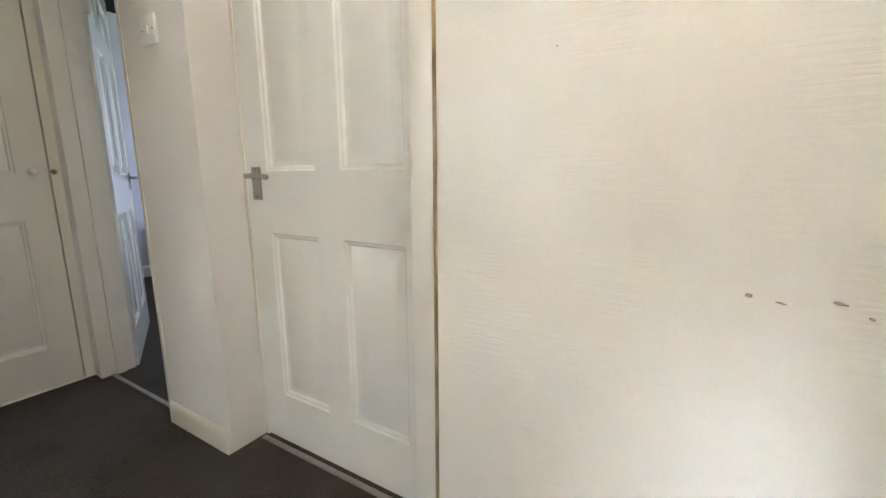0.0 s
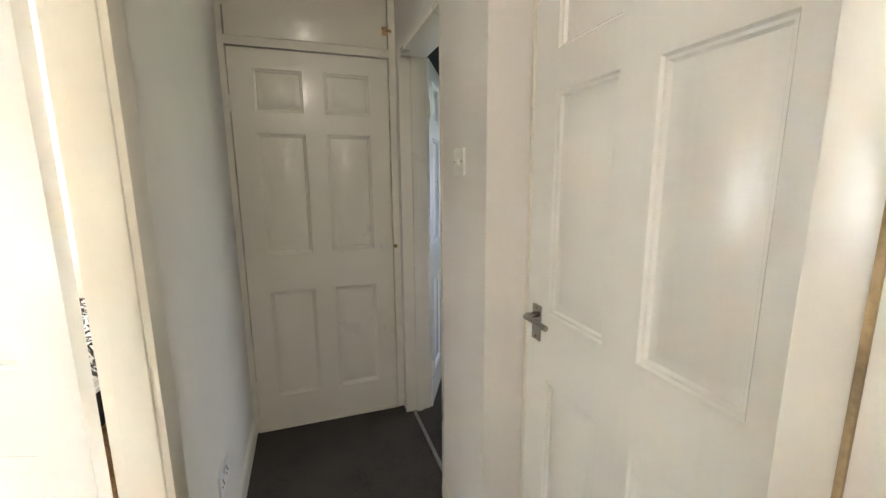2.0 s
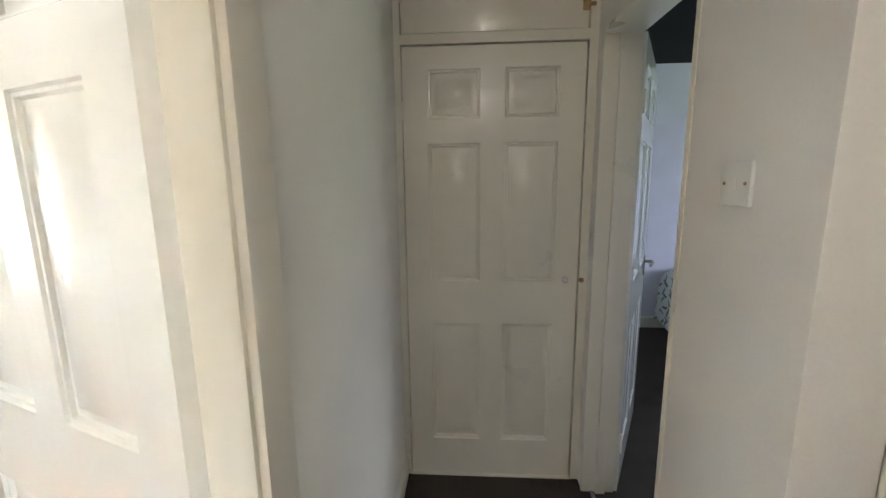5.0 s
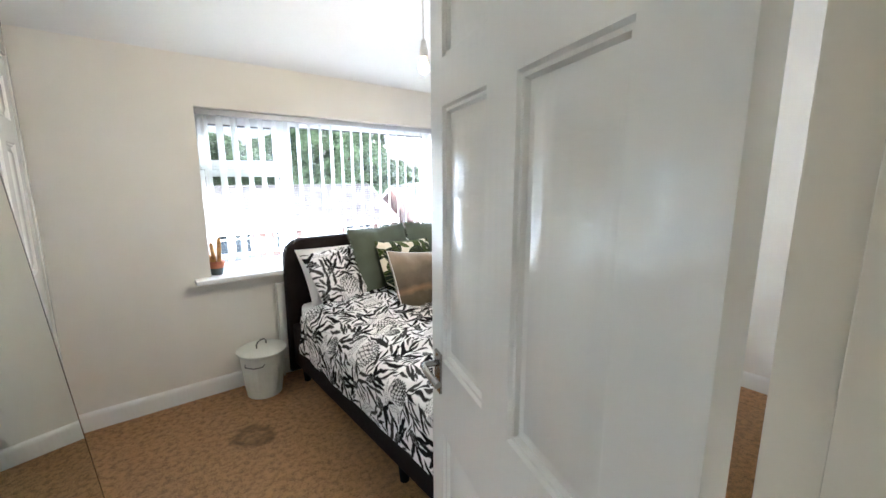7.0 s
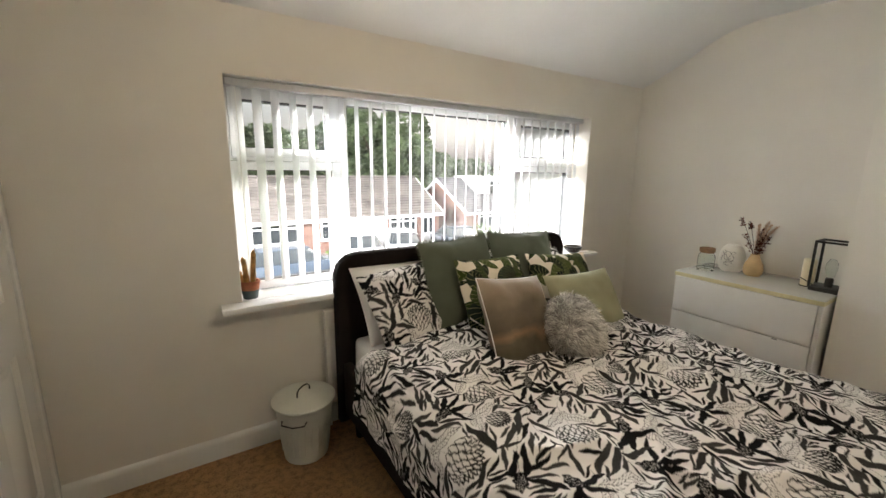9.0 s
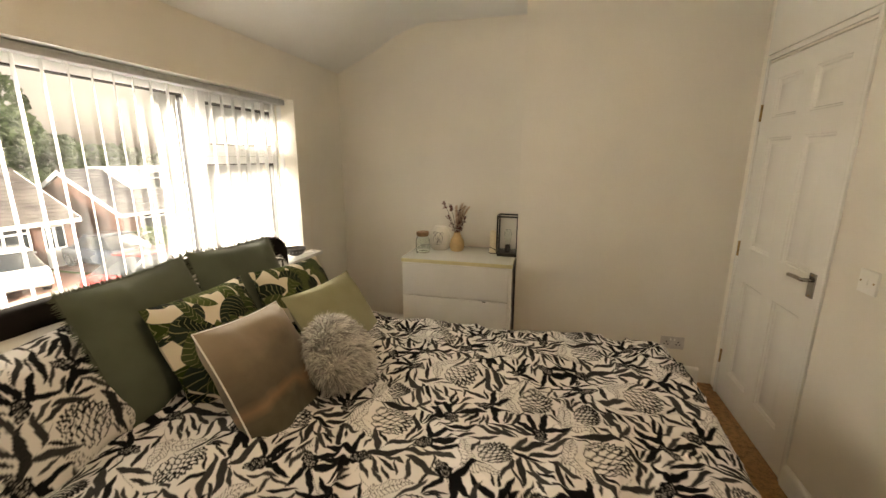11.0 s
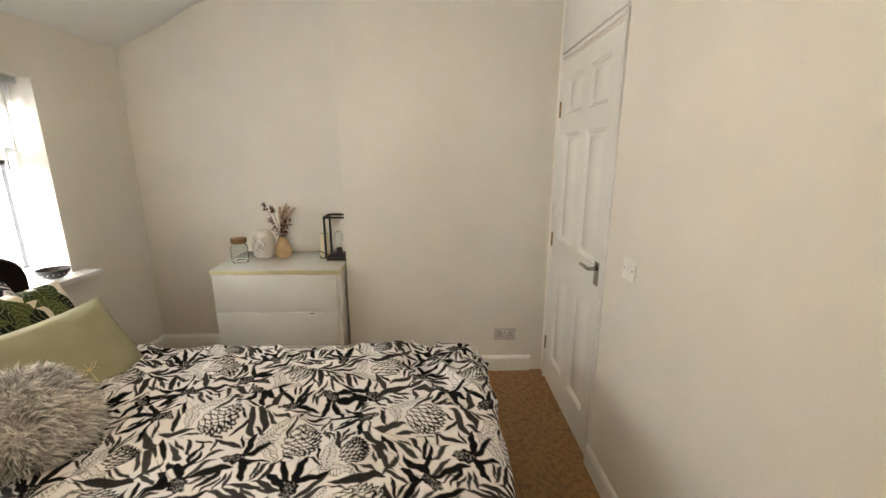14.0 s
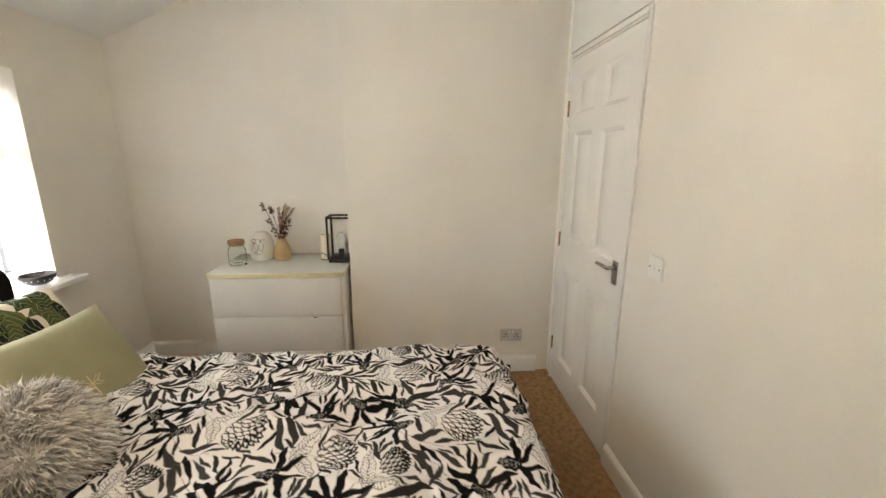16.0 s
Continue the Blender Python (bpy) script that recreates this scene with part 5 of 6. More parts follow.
bm = bmesh.new(); box(bm, DX0, DX0 + 0.008, DYA + 0.023, DYB - 0.023, 0.03, DHT - 0.032)
part("back_panel", bm, M_FOIL, chest)
bm = bmesh.new(); box(bm, DX0, DX1 + 0.004, DYA - 0.004, DYB + 0.004, DHT - 0.030, DHT - 0.005, 0.0015)
part("top", bm, M_EDGE, chest, "yellowed top board")
bm = bmesh.new(); box(bm, DX0, DX1 + 0.004, DYA - 0.004, DYB + 0.004, DHT - 0.0045, DHT, 0.001)
part("glass_top", bm, M_TOPGLASS, chest, "glossy white glass top")
for i in range(3):
    z1 = DHT - 0.05 - i * 0.235
    bm = bmesh.new(); box(bm, DX1 - 0.02, DX1, DYA + 0.004, DYB - 0.024, z1 - 0.230, z1 + (0.015 if i == 0 else 0), 0.002)
    dr = part("drawer_front", bm, M_FOIL, chest)
    bm = bmesh.new(); box(bm, DX0 + 0.03, DX1 - 0.021, DYA + 0.03, DYB - 0.03, z1 - 0.20, z1 - 0.03)
    part("drawer_box", bm, M_FOIL, dr)
    if i == 1:
        bm = bmesh.new(); box(bm, DX1 - 0.001, DX1 + 0.0015, DYB - 0.20, DYB - 0.175, z1 - 0.007, z1 - 0.002)
        part("chip", bm, M_SEAL, dr, "small dark chip in the edge")
T = DHT

# ---- things on the chest ----
M_JAR = bpy.data.materials.new("green_tinted_glass")
M_JAR.use_nodes = True
jb = M_JAR.node_tree.nodes["Principled BSDF"]
jb.inputs["Base Color"].default_value, jb.inputs["Transmission Weight"].default_value, jb.inputs["Roughness"].default_value, jb.inputs["IOR"].default_value = (0.93, 0.97, 0.95, 1), 1.0, 0.03, 1.2
M_CORK = mat("cork", (0.25, 0.14, 0.07), 0.9, vary=0.2, scale=60, fine=300, bump=0.5)
jar = thing("glass_jar", "faceted clear glass jar with cork lid", "jar", pose(-3.93, -2.085, T))
bm = bmesh.new(); lathe(bm, [(0, 0.002), (0.052, 0.002), (0.057, 0.012), (0.057, 0.10), (0.045, 0.122), (0.045, 0.135), (0.041, 0.135), (0.041, 0.122), (0.0525, 0.098), (0.0525, 0.014), (0, 0.010)], 8)
part("jar_body", bm, M_JAR, jar, smooth=False)
bm = bmesh.new(); lathe(bm, [(0, 0.128), (0.040, 0.128), (0.0405, 0.1355), (0.049, 0.136), (0.049, 0.160), (0.046, 0.163), (0, 0.163)], 28)
part("lid", bm, M_CORK, jar, "cork lid")
M_CERAMIC = mat("white_stoneware", (0.76, 0.73, 0.68), 0.5, vary=0.03, scale=20, bump=0.15)
wj = thing("stoneware_jar", "white stoneware jar with black line drawing", "jar", pose(-4.08, -1.985, T))
bm = bmesh.new(); lathe(bm, [(0, 0), (0.058, 0), (0.072, 0.02), (0.080, 0.07), (0.078, 0.12), (0.060, 0.165), (0.045, 0.178), (0.042, 0.186), (0, 0.188)], 36)
part("jar_body", bm, M_CERAMIC, wj)
bm = bmesh.new()
for cy, cz, ry, rz, a0, a1 in ((0.0, 0.115, 0.022, 0.03, 20, 330), (0.022, 0.10, 0.014, 0.022, 100, 420), (-0.018, 0.09, 0.02, 0.035, -60, 200), (0.006, 0.062, 0.024, 0.012, 0, 300), (-0.026, 0.14, 0.012, 0.01, 0, 360), (0.03, 0.135, 0.012, 0.009, 0, 300)):
    pts = []
    for a in np.linspace(radians(a0), radians(a1), 20):
        y, z = cy + ry * math.cos(a), cz + rz * math.sin(a)
        rr = 0.0802 - 0.002 * abs(z - 0.08) / 0.05 - max(0, z - 0.12) * 0.40
        pts.append((math.sqrt(max(1e-6, rr * rr - y * y)), y, z))
    rod(bm, pts, 0.0012, 5)
part("line_drawing", bm, M_BLACK, wj, "black looping line drawing")
M_VASE = mat("sand_ceramic", (0.55, 0.38, 0.20), 0.7, vary=0.06, scale=25, fine=300, bump=0.3)
vase = thing("vase", "sand coloured vase holding dried flowers", "vase", pose(-4.06, -1.845, T))
bm = bmesh.new(); lathe(bm, [(0, 0), (0.042, 0), (0.054, 0.018), (0.058, 0.045), (0.052, 0.08), (0.034, 0.115), (0.026, 0.135), (0.026, 0.145), (0.021, 0.145), (0.021, 0.13), (0, 0.10)], 36)
part("vase_body", bm, M_VASE, vase)
M_TWIG = mat("dark_dried_stem", (0.06, 0.025, 0.018), 0.9, vary=0.2, bump=0)
M_PAMPAS = mat("pale_pampas", (0.62, 0.46, 0.34), 0.95, vary=0.15, scale=60, bump=0)
M_RUSSET = mat("russet_dried_leaf", (0.13, 0.035, 0.022), 0.9, vary=0.3, scale=50, bump=0)
rnd = random.Random(21)
for i, (ay, ax, hgt) in enumerate(((-0.40, 0.0, 0.285), (-0.20, 0.1, 0.265), (0.06, -0.1, 0.22), (0.25, 0.15, 0.20), (0.42, 0.05, 0.18), (-0.42, 0.12, 0.18), (0.12, 0.2, 0.15))):
    pts = [Vector((0, 0, 0.10)) + Vector((ax * q * 0.6, ay * q * (0.6 + 0.4 * q), q)) * hgt for q in np.linspace(0, 1, 6)]
    bm = bmesh.new(); rod(bm, pts, 0.0016, 5)
    st = part("stem", bm, M_TWIG, vase)
    bm = bmesh.new()
    for q in range(34):
        u = rnd.uniform(0.28 if i > 1 else 0.8, 0.95)
        p = pts[0].lerp(pts[-1], u)
        d = Vector((rnd.gauss(0, 1), rnd.gauss(0, 1), rnd.gauss(0.5, 0.6))).normalized()
        e = d.cross(Vector((0.3, 0.5, 0.8))).normalized() * 0.005
        L = rnd.uniform(0.016, 0.03)
        vs = [bm.verts.new(c) for c in (p, p + d * L * 0.5 + e, p + d * L, p + d * L * 0.5 - e)]
        bm.faces.new(vs)
    part("dried_leaf", bm, M_RUSSET, st, smooth=False)
for ay, ax, hgt in ((0.12, -0.15, 0.265), (0.38, -0.12, 0.24), (-0.08, -0.2, 0.24), (0.25, 0.0, 0.25)):
    bm = bmesh.new()
    for q in range(700):
        u = rnd.uniform(0.38, 1.0)
        p = Vector((ax * u * u, ay * u * u, u)) * hgt + Vector((0, 0, 0.10))
        d = Vector((rnd.gauss(0, 1), rnd.gauss(0, 1), rnd.gauss(0.9, 0.4))).normalized()
        L = rnd.uniform(0.012, 0.034) * (1.2 - 0.6 * u)
        e = d.cross(Vector((0.3, 0.5, 0.8))).normalized() * 0.0019
        vs = [bm.verts.new(c) for c in (p - e, p + e, p + d * L)]
        bm.faces.new(vs)
    tagged(part("pampas_plume", bm, M_PAMPAS, vase, "fluffy pale pampas plume", smooth=False), kind="stuff")
M_WAX = mat("ivory_wax", (0.74, 0.66, 0.48), 0.5, vary=0.03, bump=0)
M_IRON = mat("black_iron", (0.012, 0.011, 0.011), 0.5, vary=0.2, bump=0.1)
can2 = thing("candle", "ivory pillar candle in a black wire holder", "candle", pose(-4.05, -1.555, T))
bm = bmesh.new(); lathe(bm, [(0, 0.006), (0.031, 0.006), (0.032, 0.012), (0.032, 0.166), (0.029, 0.171), (0.012, 0.164), (0, 0.163)], 28)
part("wax", bm, M_WAX, can2)
bm = bmesh.new(); lathe(bm, [(0, 0), (0.036, 0), (0.038, 0.004), (0.034, 0.006), (0, 0.006)], 28)
rod(bm, [(0.035 * math.cos(a), 0.035 * math.sin(a), 0.030 + 0.02 * math.cos(a + 1)) for a in np.linspace(0, 2 * math.pi, 25)], 0.0028, 6)
part("holder", bm, M_IRON, can2, "black metal holder")
lan = thing("lantern", "black metal box lantern lamp with clear bulb", "lantern", pose(-4.02, -1.448, T))
bm = bmesh.new()
hw, hh = 0.072, 0.288
box(bm, -hw, hw, -hw, hw, 0, 0.024, 0.002)
part("base", bm, M_IRON, lan)
for sx in (-1, 1):
    for sy in (-1, 1):
        bm = bmesh.new(); box(bm, sx * hw - 0.006, sx * hw + 0.006, sy * hw - 0.006, sy * hw + 0.006, 0.0245, hh)
        part("post", bm, M_IRON, lan)
for a in range(4):
    bm = bmesh.new(); box(bm, -hw - 0.005, hw + 0.005, hw - 0.006, hw + 0.006, hh, hh + 0.012)
    part("top_bar", bm, M_IRON, lan, at=pose(0, 0, 0.0004 * a, 0, 0, 90 * a))
bm = bmesh.new(); lathe(bm, [(0, 0.0245), (0.02, 0.0245), (0.02, 0.07), (0.015, 0.08), (0, 0.08)], 20)
part("bulb_holder", bm, M_IRON, lan)
bm = bmesh.new(); lathe(bm, [(0.012, 0.081), (0.020, 0.10), (0.028, 0.135), (0.026, 0.17), (0.014, 0.19), (0, 0.193)], 24)
part("bulb", bm, M_JAR, lan, "clear unlit bulb")

# ---- knob on the landing cupboard ----
cup = bpy.data.objects["door_cupboard"]
for x, r in ((0.705, 0.014), (0.775, 0.011)):
    bm = bmesh.new()
    bmesh.ops.create_uvsphere(bm, u_segments=20, v_segments=12, radius=r)
    rod(bm, [(0, 0, 0), (0, 0.02, 0)], 0.006, 10)
    part("knob", bm, M_PLASTIC if x < 0.75 else M_BRASS, cup, "small round knob", at=pose(x, -0.018, 0.985))
for z in (0.25, 1.72):
    bm = bmesh.new(); box(bm, -0.012, 0.008, -0.004, 0.0, z - 0.04, z + 0.04, 0.001)
    part("hinge", bm, M_CREAM, cup)

# ---- second bedroom ----
M_SPRIG = cloth("leaf_sprig_cotton", lambda k, uv: k.mix(k.over(k.shape(uv, (0.1, 0.2, 0), 9.0, 0.05, 0.014, 0.01)[0]), k.mix(k.over(k.shape(uv, (0.5, 0.7, 0), 8.0, 0.055, 0.016, 0.012)[0]), (0.62, 0.66, 0.68, 1), (0.10, 0.17, 0.13, 1)), (0.20, 0.25, 0.28, 1)))
b2 = thing("bed", "dark divan bed in the second bedroom", "bed", pose(0, 0, 0))
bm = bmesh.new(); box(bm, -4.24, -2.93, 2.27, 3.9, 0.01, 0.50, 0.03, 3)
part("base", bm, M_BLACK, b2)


def duvet2(a, b):
    s, v = (a - 0.5) * 2.05, b * (1.5 + 0.05 * noise.noise(Vector((a * 9, 2.0, 5.0))))
    x, dx = drape(s, 0.74, 0.1, 0.05)
    y, dy = drape(-(v), 1.02, 0.12, 0.08) if v > 0.9 else (-v, 0.0)
    p = Vector((s * 3, v * 3, 1.7))
    w = 0.03 * noise.noise(p) + 0.015 * noise.noise(p * 2.7)
    return (-3.55 + x, 3.2 + y, max(0.1, 0.62 - dx - dy + w)), (s, v)


grid_cloth("duvet", 40, 40, duvet2, M_SPRIG, "crumpled pale duvet with green leaf sprigs", "duvet", 0.02)

# ---- outside ----
G = -3.3
M_ASPHALT = mat("asphalt", (0.06, 0.06, 0.062), 0.9, vary=0.15, scale=1.0, fine=60, bump=0.3)
M_PAVE = mat("paving", (0.30, 0.27, 0.24), 0.9, vary=0.12, scale=2, fine=40, bump=0.3)
M_DRIVE = mat("red_block_drive", (0.25, 0.14, 0.11), 0.9, vary=0.2, scale=3, fine=50, bump=0.3)
M_GRASS = mat("lawn", (0.08, 0.12, 0.03), 0.95, vary=0.3, scale=2, fine=80, bump=0.6, depth=0.02)
M_BRICK = mat("red_brick", (0.19, 0.105, 0.085), 0.9, vary=0.25, scale=4, fine=30, bump=0.3)
M_RENDER = mat("white_render", (0.72, 0.71, 0.69), 0.8, vary=0.05, bump=0.1)
M_TILE = mat("brown_roof_tile", (0.12, 0.105, 0.10), 0.85, vary=0.3, scale=1.2, fine=18, bump=0.4)
M_SLATE = mat("grey_roof_tile", (0.12, 0.115, 0.125), 0.8, vary=0.25, scale=1.2, fine=18, bump=0.4)
M_DARKGLASS = mat("dark_window_glass", (0.03, 0.035, 0.04), 0.08, vary=0.05, bump=0)
M_LEAF = mat("tree_leaves", (0.13, 0.18, 0.09), 0.8, vary=0.45, scale=0.6, fine=4, bump=0)
M_LEAF2 = mat("hedge_leaves", (0.075, 0.12, 0.03), 0.8, vary=0.4, scale=1.5, fine=8, bump=0)
M_BARK = mat("bark", (0.09, 0.065, 0.045), 0.95, vary=0.3, scale=6, fine=40, bump=0.6)
bm = bmesh.new(); box(bm, -900, 900, -1500, 900, G - 0.5, G)
solid("ground", bm, M_GRASS, "grass and gardens in front of the houses", "ground")
bm = bmesh.new(); box(bm, -120, 120, -16.5, -11.0, G, G + 0.012)
solid("road", bm, M_ASPHALT, "grey asphalt road", "road")
bm = bmesh.new(); box(bm, -120, 120, -18.0, -16.5, G, G + 0.12); box(bm, -120, 120, -11.0, -9.4, G, G + 0.12)
solid("pavement", bm, M_PAVE, "pale concrete pavement with kerb", "pavement")
bm = bmesh.new()
for x0, x1 in ((-12.9, -7.6), (-16.2, -13.2), (-6.6, -2.2), (-26, -21)):
    box(bm, x0, x1, -21.95, -18.0, G, G + 0.03)
solid("driveway", bm, M_DRIVE, "red block paved driveways", "driveway")


def house(name, label, x0, x1, y0, y1, eave, ridge, walls, tiles, openings, dormers=()):
    ob = thing(name, label, "house", pose(0, 0, 0))
    bm = bmesh.new()
    ym = (y0 + y1) / 2
    pts = [(y0, G), (y1, G), (y1, eave), (ym, ridge - 0.12), (y0, eave)]
    e = [[bm.verts.new((x, y, z)) for y, z in pts] for x in (x0, x1)]
    for i in range(5):
        j = (i + 1) % 5
        bm.faces.new((e[0][i], e[0][j], e[1][j], e[1][i]))
    bm.faces.new(e[0]), bm.faces.new(e[1][::-1])
    part("wall", bm, walls, ob, smooth=False)
    # two roof slopes of stepped tile courses
    over = 0.25
    for sy in (0, 1):
        ye = (y1 + over) if sy else (y0 - over)
        ze = eave - over * (ridge - eave) / abs(ym - y0)
        bm = bmesh.new()
        n = 15
        for i in range(n):
            a, b = i / n, (i + 1) / n
            ya, za = ye + (ym - ye) * a, ze + (ridge - ze) * a
            yb, zb = ye + (ym - ye) * b, ze + (ridge - ze) * b
            q = [(ya, za + 0.06), (yb, zb + 0.025), (yb, zb - 0.06), (ya, za - 0.06)]
            r = [[bm.verts.new((x, y, z)) for y, z in q] for x in (x0 - 0.2, x1 + 0.2)]
            for k in range(4):
                bm.faces.new((r[0][k], r[0][(k + 1) % 4], r[1][(k + 1) % 4], r[1][k]))
            bm.faces.new(r[0]), bm.faces.new(r[1][::-1])
        part("roof", bm, tiles, ob, smooth=False)
        bm = bmesh.new(); box(bm, x0 - 0.2, x1 + 0.2, min(ye, ye + (0.04 if sy else -0.04)), max(ye, ye + (0.04 if sy else -0.04)), ze - 0.16, ze + 0.02)
        part("fascia", bm, M_UPVC, ob, "white fascia board")
    bm = bmesh.new(); rod(bm, [(x0 - 0.2, ym, ridge + 0.03), (x1 + 0.2, ym, ridge + 0.03)], 0.11, 8)
    part("ridge_tiles", bm, tiles, ob)
    for xg in (x0 - 0.22, x1 + 0.22):
        for ye in (y0 - over, y1 + over):
            ze = eave - over * (ridge - eave) / abs(ym - y0)
            bm = bmesh.new()
            q = [(ye, ze - 0.16), (ye, ze + 0.06), (ym, ridge + 0.07), (ym, ridge - 0.16)]
            r = [[bm.verts.new((x, y, z)) for y, z in q] for x in (xg - 0.02, xg + 0.02)]
            for k in range(4):
                bm.faces.new((r[0][k], r[0][(k + 1) % 4], r[1][(k + 1) % 4], r[1][k]))
            bm.faces.new(r[0]), bm.faces.new(r[1][::-1])
            part("barge_board", bm, M_UPVC, ob, smooth=False)
    for kind, a, b, za, zb in openings:
        if kind == "window":
            window_out(ob, a, b, y1, za, zb)
        else:
            bm = bmesh.new(); box(bm, a, b, y1, y1 + 0.05, za, zb, 0.01)
            dd = part(kind, bm, M_UPVC, ob)
            bm = bmesh.new()
            m = max(2, round((b - a) / 0.5))
            for i in range(m):
                box(bm, a + (b - a) * (i + 0.15) / m, a + (b - a) * (i + 0.85) / m, y1 + 0.0505, y1 + 0.06, za + 0.9, zb - 0.25, 0.004)
            part("panel", bm, M_DARKGLASS if kind == "front_door" else M_UPVC, dd)
    for a, b, yf, za, zb in dormers:
        bm = bmesh.new(); box(bm, a, b, yf - 2.6, yf, za, zb)
        box(bm, a - 0.2, b + 0.2, yf - 2.7, yf + 0.2, zb + 0.002, zb + 0.16, 0.01)
        part("dormer", bm, M_RENDER, ob, "flat-roofed pale dormer")
        window_out(ob, a + (b - a) * 0.25, b - (b - a) * 0.25, yf, za + 0.35, zb - 0.15)
    return ob


def window_out(ob, a, b, y, za, zb):
    bm = bmesh.new()
    box(bm, a, b, y + 0.01, y + 0.03, za, zb)
    w = part("window", bm, M_DARKGLASS, ob, smooth=False)
    bm = bmesh.new()
    m = max(2, round((b - a) / 0.75))
    for i in range(m + 1):
        x = a + (b - a) * i / m
        box(bm, x - 0.045, x + 0.045, y + 0.0305, y + 0.075, za, zb, 0.006)
    for z in (za, za + (zb - za) * 0.68, zb):
        box(bm, a, b, y + 0.0306, y + 0.07, z - 0.04, z + 0.04, 0.006)
    part("window_frame", bm, M_UPVC, w, "white window frame")
    bm = bmesh.new(); box(bm, a - 0.1, b + 0.1, y + 0.005, y + 0.14, za - 0.11, za - 0.045, 0.01)
    part("sill", bm, M_UPVC, w)


EV, RG = -1.08, 0.86
house("bungalow", "long red-brick bungalow with brown tiled roof", -14.4, 14.0, -29.0, -22.0, EV, RG, M_BRICK, M_TILE,
      [("window", -12.7, -11.0, -2.35, -1.25), ("front_door", -14.0, -13.2, G, -1.25), ("garage_door", -10.8, -8.4, G, -1.2), ("window", -7.9, -7.0, -2.3, -1.25), ("window", -5.8, -3.4, -2.35, -1.25), ("front_door", -3.0, -2.1, G, -1.25), ("window", -1.2, 1.2, -2.35, -1.25), ("garage_door", 2.0, 4.4, G, -1.2), ("window", 5.5, 8.0, -2.35, -1.25)])
house("bungalow", "red-brick bungalow with grey roof and dormer", -31.0, -16.6, -29.0, -22.0, EV - 0.1, 0.75, M_BRICK, M_SLATE,
      [("window", -19.8, -17.6, -2.4, -1.3), ("front_door", -21.5, -20.6, G, -1.3), ("garage_door", -24.6, -22.2, G, -1.25), ("window", -28.5, -25.8, -2.4, -1.3)], [(-23.0, -18.6, -23.6, -0.75, 0.82)])
house("bungalow", "far bungalow with grey tiled roof", -50.0, -33.5, -30.0, -23.0, EV, 0.7, M_RENDER, M_SLATE, [("window", -38, -35, -2.4, -1.3), ("window", -45, -42, -2.4, -1.3)])

M_CARWHITE = mat("white_car_paint", (0.75, 0.76, 0.77), 0.2, vary=0.02, bump=0, coat=0.8)
M_CARBLUE = mat("dark_blue_car_paint", (0.045, 0.06, 0.085), 0.2, vary=0.05, bump=0, coat=0.8)
M_CARRED = mat("red_car_paint", (0.35, 0.03, 0.03), 0.2, vary=0.05, bump=0, coat=0.8)
M_TYRE = mat("tyre_rubber", (0.015, 0.015, 0.016), 0.85, bump=0.1)


def car(label, at, paint, L=4.1, W=1.7, Hc=1.45):
    ob = thing("car", label, "car", at)
    side = [(-L / 2, 0.35), (-L / 2 + 0.05, 0.75), (-L / 2 + 0.95, 0.92), (L / 2 - 0.35, 0.95), (L / 2 - 0.02, 0.8), (L / 2, 0.35), (L / 2 - 0.3, 0.22), (-L / 2 + 0.3, 0.22)]
    cab = [(-L / 2 + 0.95, 0.92), (-L / 2 + 1.65, Hc), (L / 2 - 1.1, Hc), (L / 2 - 0.35, 0.95)]
    for nm, prof, w0, w1, m in (("body", side, W / 2, W / 2, paint), ("cabin", cab, W / 2 - 0.04, W / 2 - 0.2, M_DARKGLASS)):
        bm = bmesh.new()
        zt = max(z for _, z in prof)
        r = [[bm.verts.new((x, s * (w1 if z == zt and nm == "cabin" else w0), z)) for x, z in prof] for s in (-1, 1)]
        for k in range(len(prof)):
            j = (k + 1) % len(prof)
            bm.faces.new((r[0][k], r[0][j], r[1][j], r[1][k]))
        bm.faces.new(r[0]), bm.faces.new(r[1][::-1])
        bmesh.ops.bevel(bm, geom=list(bm.edges), offset=0.06, segments=2, profile=0.5, affect="EDGES")
        part(nm, bm, m, ob)
    bm = bmesh.new(); box(bm, -L / 2 + 1.6, L / 2 - 1.08, -W / 2 + 0.2, W / 2 - 0.2, Hc - 0.01, Hc + 0.03, 0.02)
    part("roof", bm, paint, ob)
    for x in (-L / 2 + 0.75, L / 2 - 0.75):
        for s in (-1, 1):
            bm = bmesh.new(); tube(bm, 0.31, 0.31, -0.1, 0.1, 24)
            wh = part("wheel", bm, M_TYRE, ob, at=pose(x, s * (W / 2 - 0.1), 0.31, 90, 0, 0))
            bm = bmesh.new(); tube(bm, 0.19, 0.17, -0.115, 0.115, 16)
            part("rim", bm, M_CHROME, wh)
    for s in (-1, 1):
        bm = bmesh.new(); box(bm, -L / 2 - 0.0, -L / 2 + 0.12, s * (W / 2 - 0.3) - 0.16, s * (W / 2 - 0.3) + 0.16, 0.6, 0.74, 0.03)
        part("headlight", bm, M_CHROME, ob)
    return ob


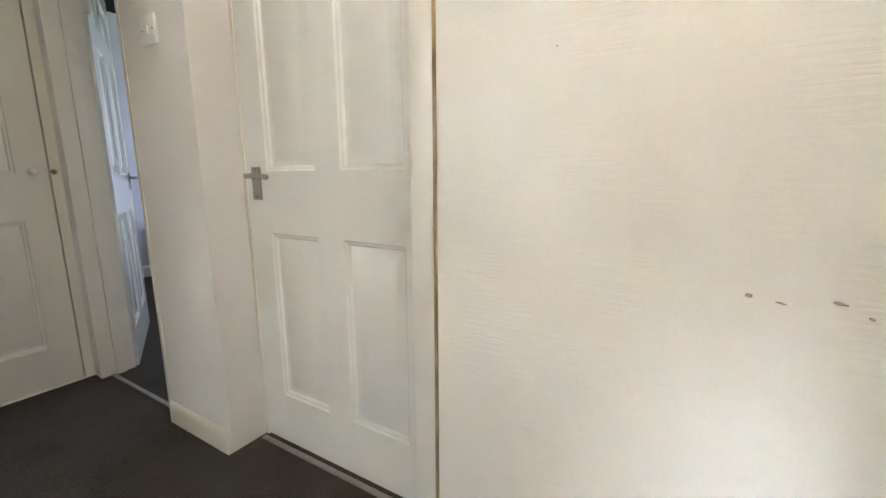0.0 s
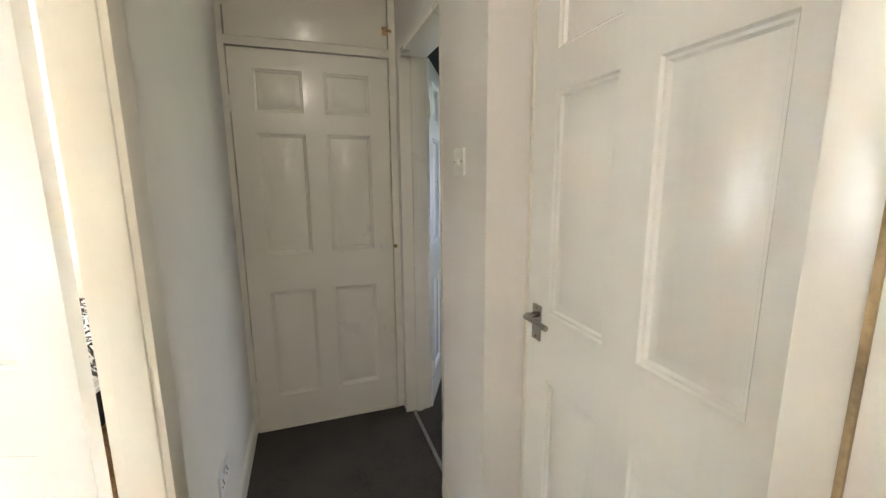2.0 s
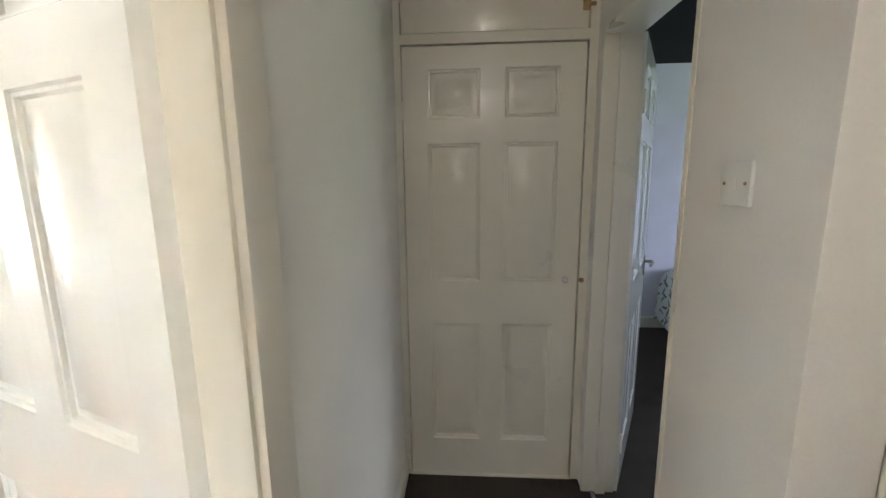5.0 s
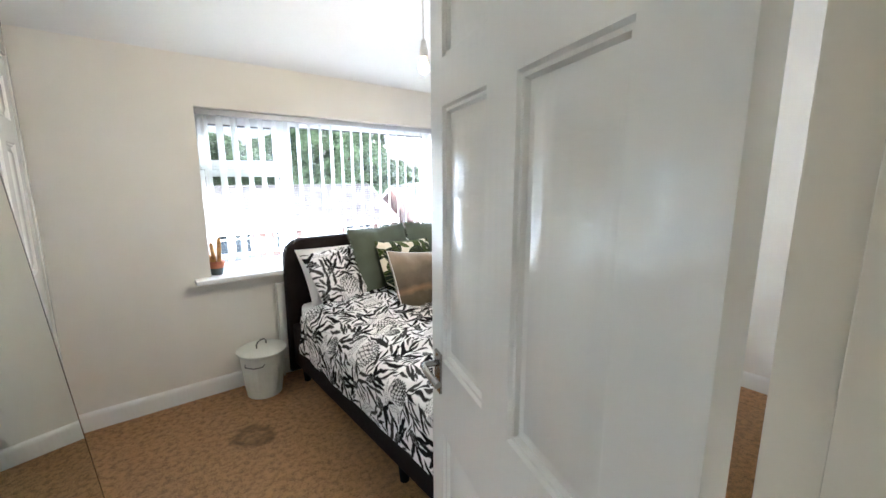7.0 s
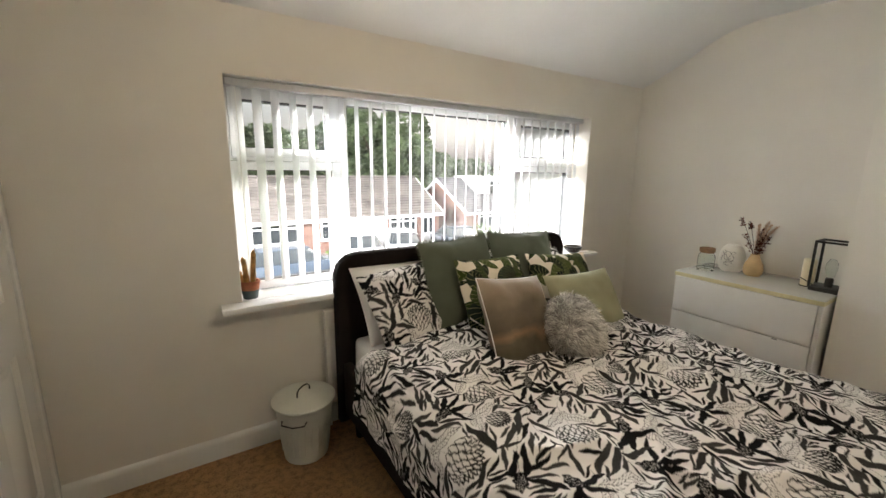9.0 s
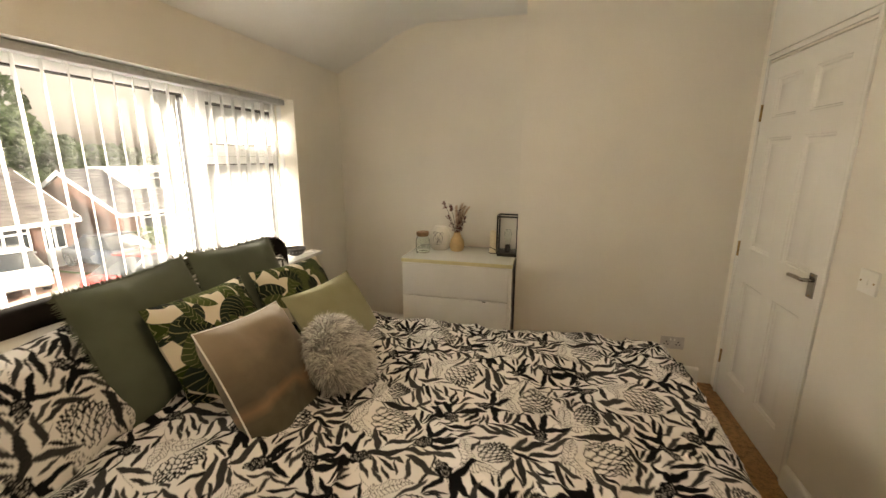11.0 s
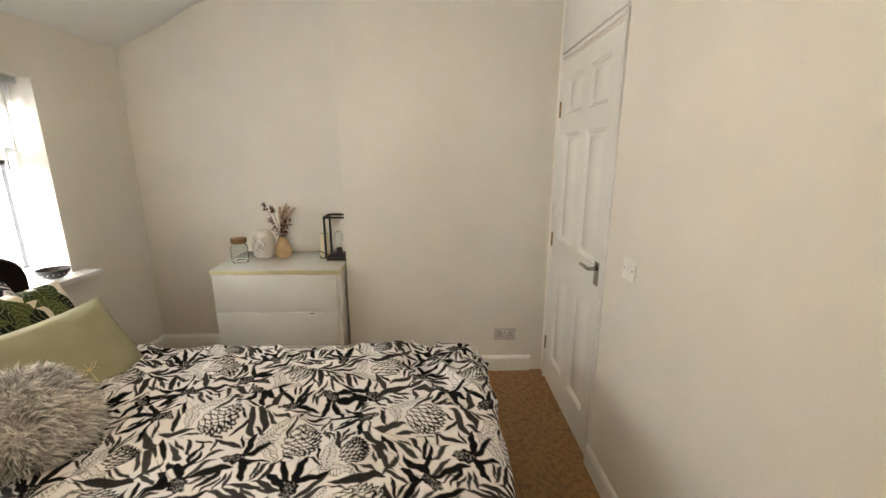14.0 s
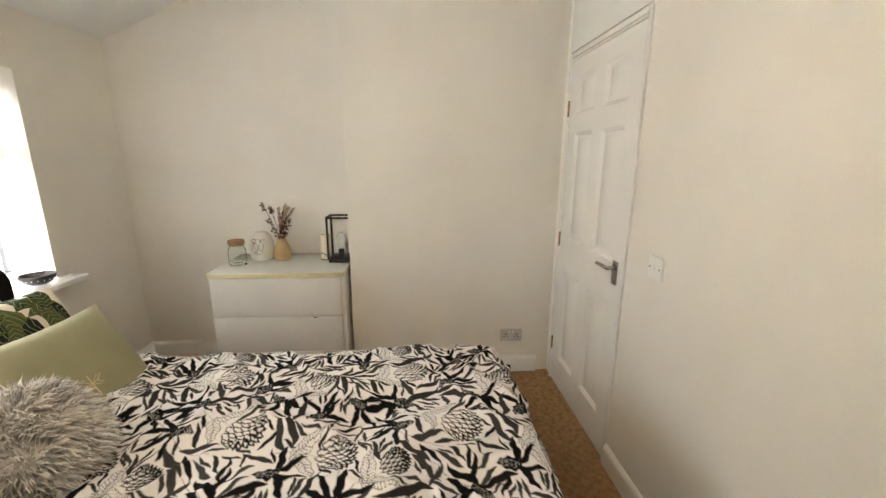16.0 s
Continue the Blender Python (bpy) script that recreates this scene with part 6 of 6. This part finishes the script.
car("white hatchback parked on the drive", pose(-8.5, -20.3, G + 0.03, 0, 0, 78), M_CARWHITE)
car("white estate car parked beside the garage", pose(-10.9, -20.4, G + 0.03, 0, 0, 70), M_CARWHITE, 4.4)
car("dark blue car parked on a drive", pose(-14.4, -20.2, G + 0.03, 0, 0, 84), M_CARBLUE)
car("dark blue estate car parked at the kerb", pose(-4.3, -17.6, G + 0.13, 0, 0, 6), M_CARBLUE, 4.6)
car("red car parked along the road", pose(-12.4, -15.2, G + 0.012, 0, 0, 4), M_CARRED)
car("pale car parked on a far drive", pose(-23.5, -19.8, G + 0.03, 0, 0, 75), M_CARWHITE)


def foliage(bm, blobs, count, size, seed):
    """Many small bent leaf clumps through a few uneven masses."""
    rnd = random.Random(seed)
    for _ in range(count):
        cx, cy, cz, rx, ry, rz = rnd.choice(blobs)
        d = Vector((rnd.gauss(0, 1), rnd.gauss(0, 1), rnd.gauss(0, 1))).normalized() * rnd.uniform(0.72, 1.06) ** 0.6
        p = Vector((cx + d.x * rx, cy + d.y * ry, cz + d.z * rz))
        p += 0.12 * rx * Vector((noise.noise(p * 0.7), noise.noise(p * 0.7 + Vector((7, 0, 0))), noise.noise(p * 0.7 + Vector((0, 7, 0)))))
        a = Vector((rnd.gauss(0, 1), rnd.gauss(0, 1), rnd.gauss(0, 0.6))).normalized() * size * rnd.uniform(0.5, 1.3)
        b = a.cross(Vector((rnd.gauss(0, 1), rnd.gauss(0, 1), rnd.gauss(0, 1)))).normalized() * size * rnd.uniform(0.3, 0.8)
        vs = [bm.verts.new(c) for c in (p - a, p - 0.2 * a + b, p + a, p - 0.1 * a - b)]
        bm.faces.new((vs[0], vs[1], vs[2])), bm.faces.new((vs[0], vs[2], vs[3]))


def tree(label, x, y, top, spread, count, size, seed, material=None):
    ob = thing("tree", label, "tree", pose(x, y, G))
    h = top - G
    bm = bmesh.new()
    rod(bm, [(0, 0, 0), (0.05, 0.1, h * 0.25), (-0.1, 0, h * 0.5), (0.1, 0, h * 0.8)], 0.22 * h / 9, 10)
    rnd = random.Random(seed)
    for i in range(7):
        a = i * 0.9
        z = h * rnd.uniform(0.3, 0.65)
        rod(bm, [(0, 0, z), (math.cos(a) * spread * 0.35, math.sin(a) * spread * 0.35, z + h * 0.1), (math.cos(a) * spread * 0.7, math.sin(a) * spread * 0.7, z + h * 0.22)], 0.07 * h / 9, 6)
    part("trunk", bm, M_BARK, ob)
    blobs = [(rnd.uniform(-0.6, 0.6) * spread, rnd.uniform(-0.5, 0.5) * spread, h * rnd.uniform(0.38, 0.82), spread * rnd.uniform(0.3, 0.5), spread * rnd.uniform(0.3, 0.5), h * rnd.uniform(0.12, 0.2)) for _ in range(11)]
    bm = bmesh.new()
    foliage(bm, blobs, count, size, seed)
    part("crown", bm, material or M_LEAF, ob, smooth=False)
    return ob


tree("broad dark green tree behind the bungalow", -17.6, -39.0, 7.4, 5.4, 22000, 0.22, 3)
tree("dark green tree at the end of the street", -24.8, -40.0, 3.6, 2.3, 7000, 0.18, 4)
tree("tall tree behind the roofs", -10.5, -42.0, 5.6, 4.6, 15000, 0.22, 5)
tree("leafy tree seen over the roof", -2.0, -41.0, 5.0, 4.8, 15000, 0.22, 6)
bm = bmesh.new()
foliage(bm, [(x, -120 - 10 * math.sin(x), G + 4 + 1.5 * math.sin(x * 0.37), 7, 4, 3.2) for x in range(-190, 60, 7)], 9000, 1.3, 8)
tagged(part("distant_trees", bm, M_LEAF, smooth=False), "hazy line of distant trees", "trees", kind="stuff")
for nm, x, y, r, hh, sd in (("clipped green hedge beside the drive", -16.0, -19.6, 0.9, 1.5, 11), ("round garden shrub by the drive", -6.9, -19.4, 0.6, 0.9, 12), ("low garden shrub on the lawn", -5.4, -20.6, 0.7, 0.8, 13), ("low shrub beside the front path", -17.9, -20.5, 0.8, 1.2, 14), ("leafy shrub by the pavement", -9.0, -18.6, 0.5, 0.7, 15)):
    bm = bmesh.new()
    foliage(bm, [(0, 0, hh * 0.5, r, r, hh * 0.5), (0.3 * r, 0.2 * r, hh * 0.4, r, r * 0.8, hh * 0.4), (-0.4 * r, 0, hh * 0.35, r * 0.8, r, hh * 0.35)], 1200, 0.11, sd)
    tagged(part("shrub", bm, M_LEAF2, smooth=False, at=pose(x, y, G)), nm, "shrub")
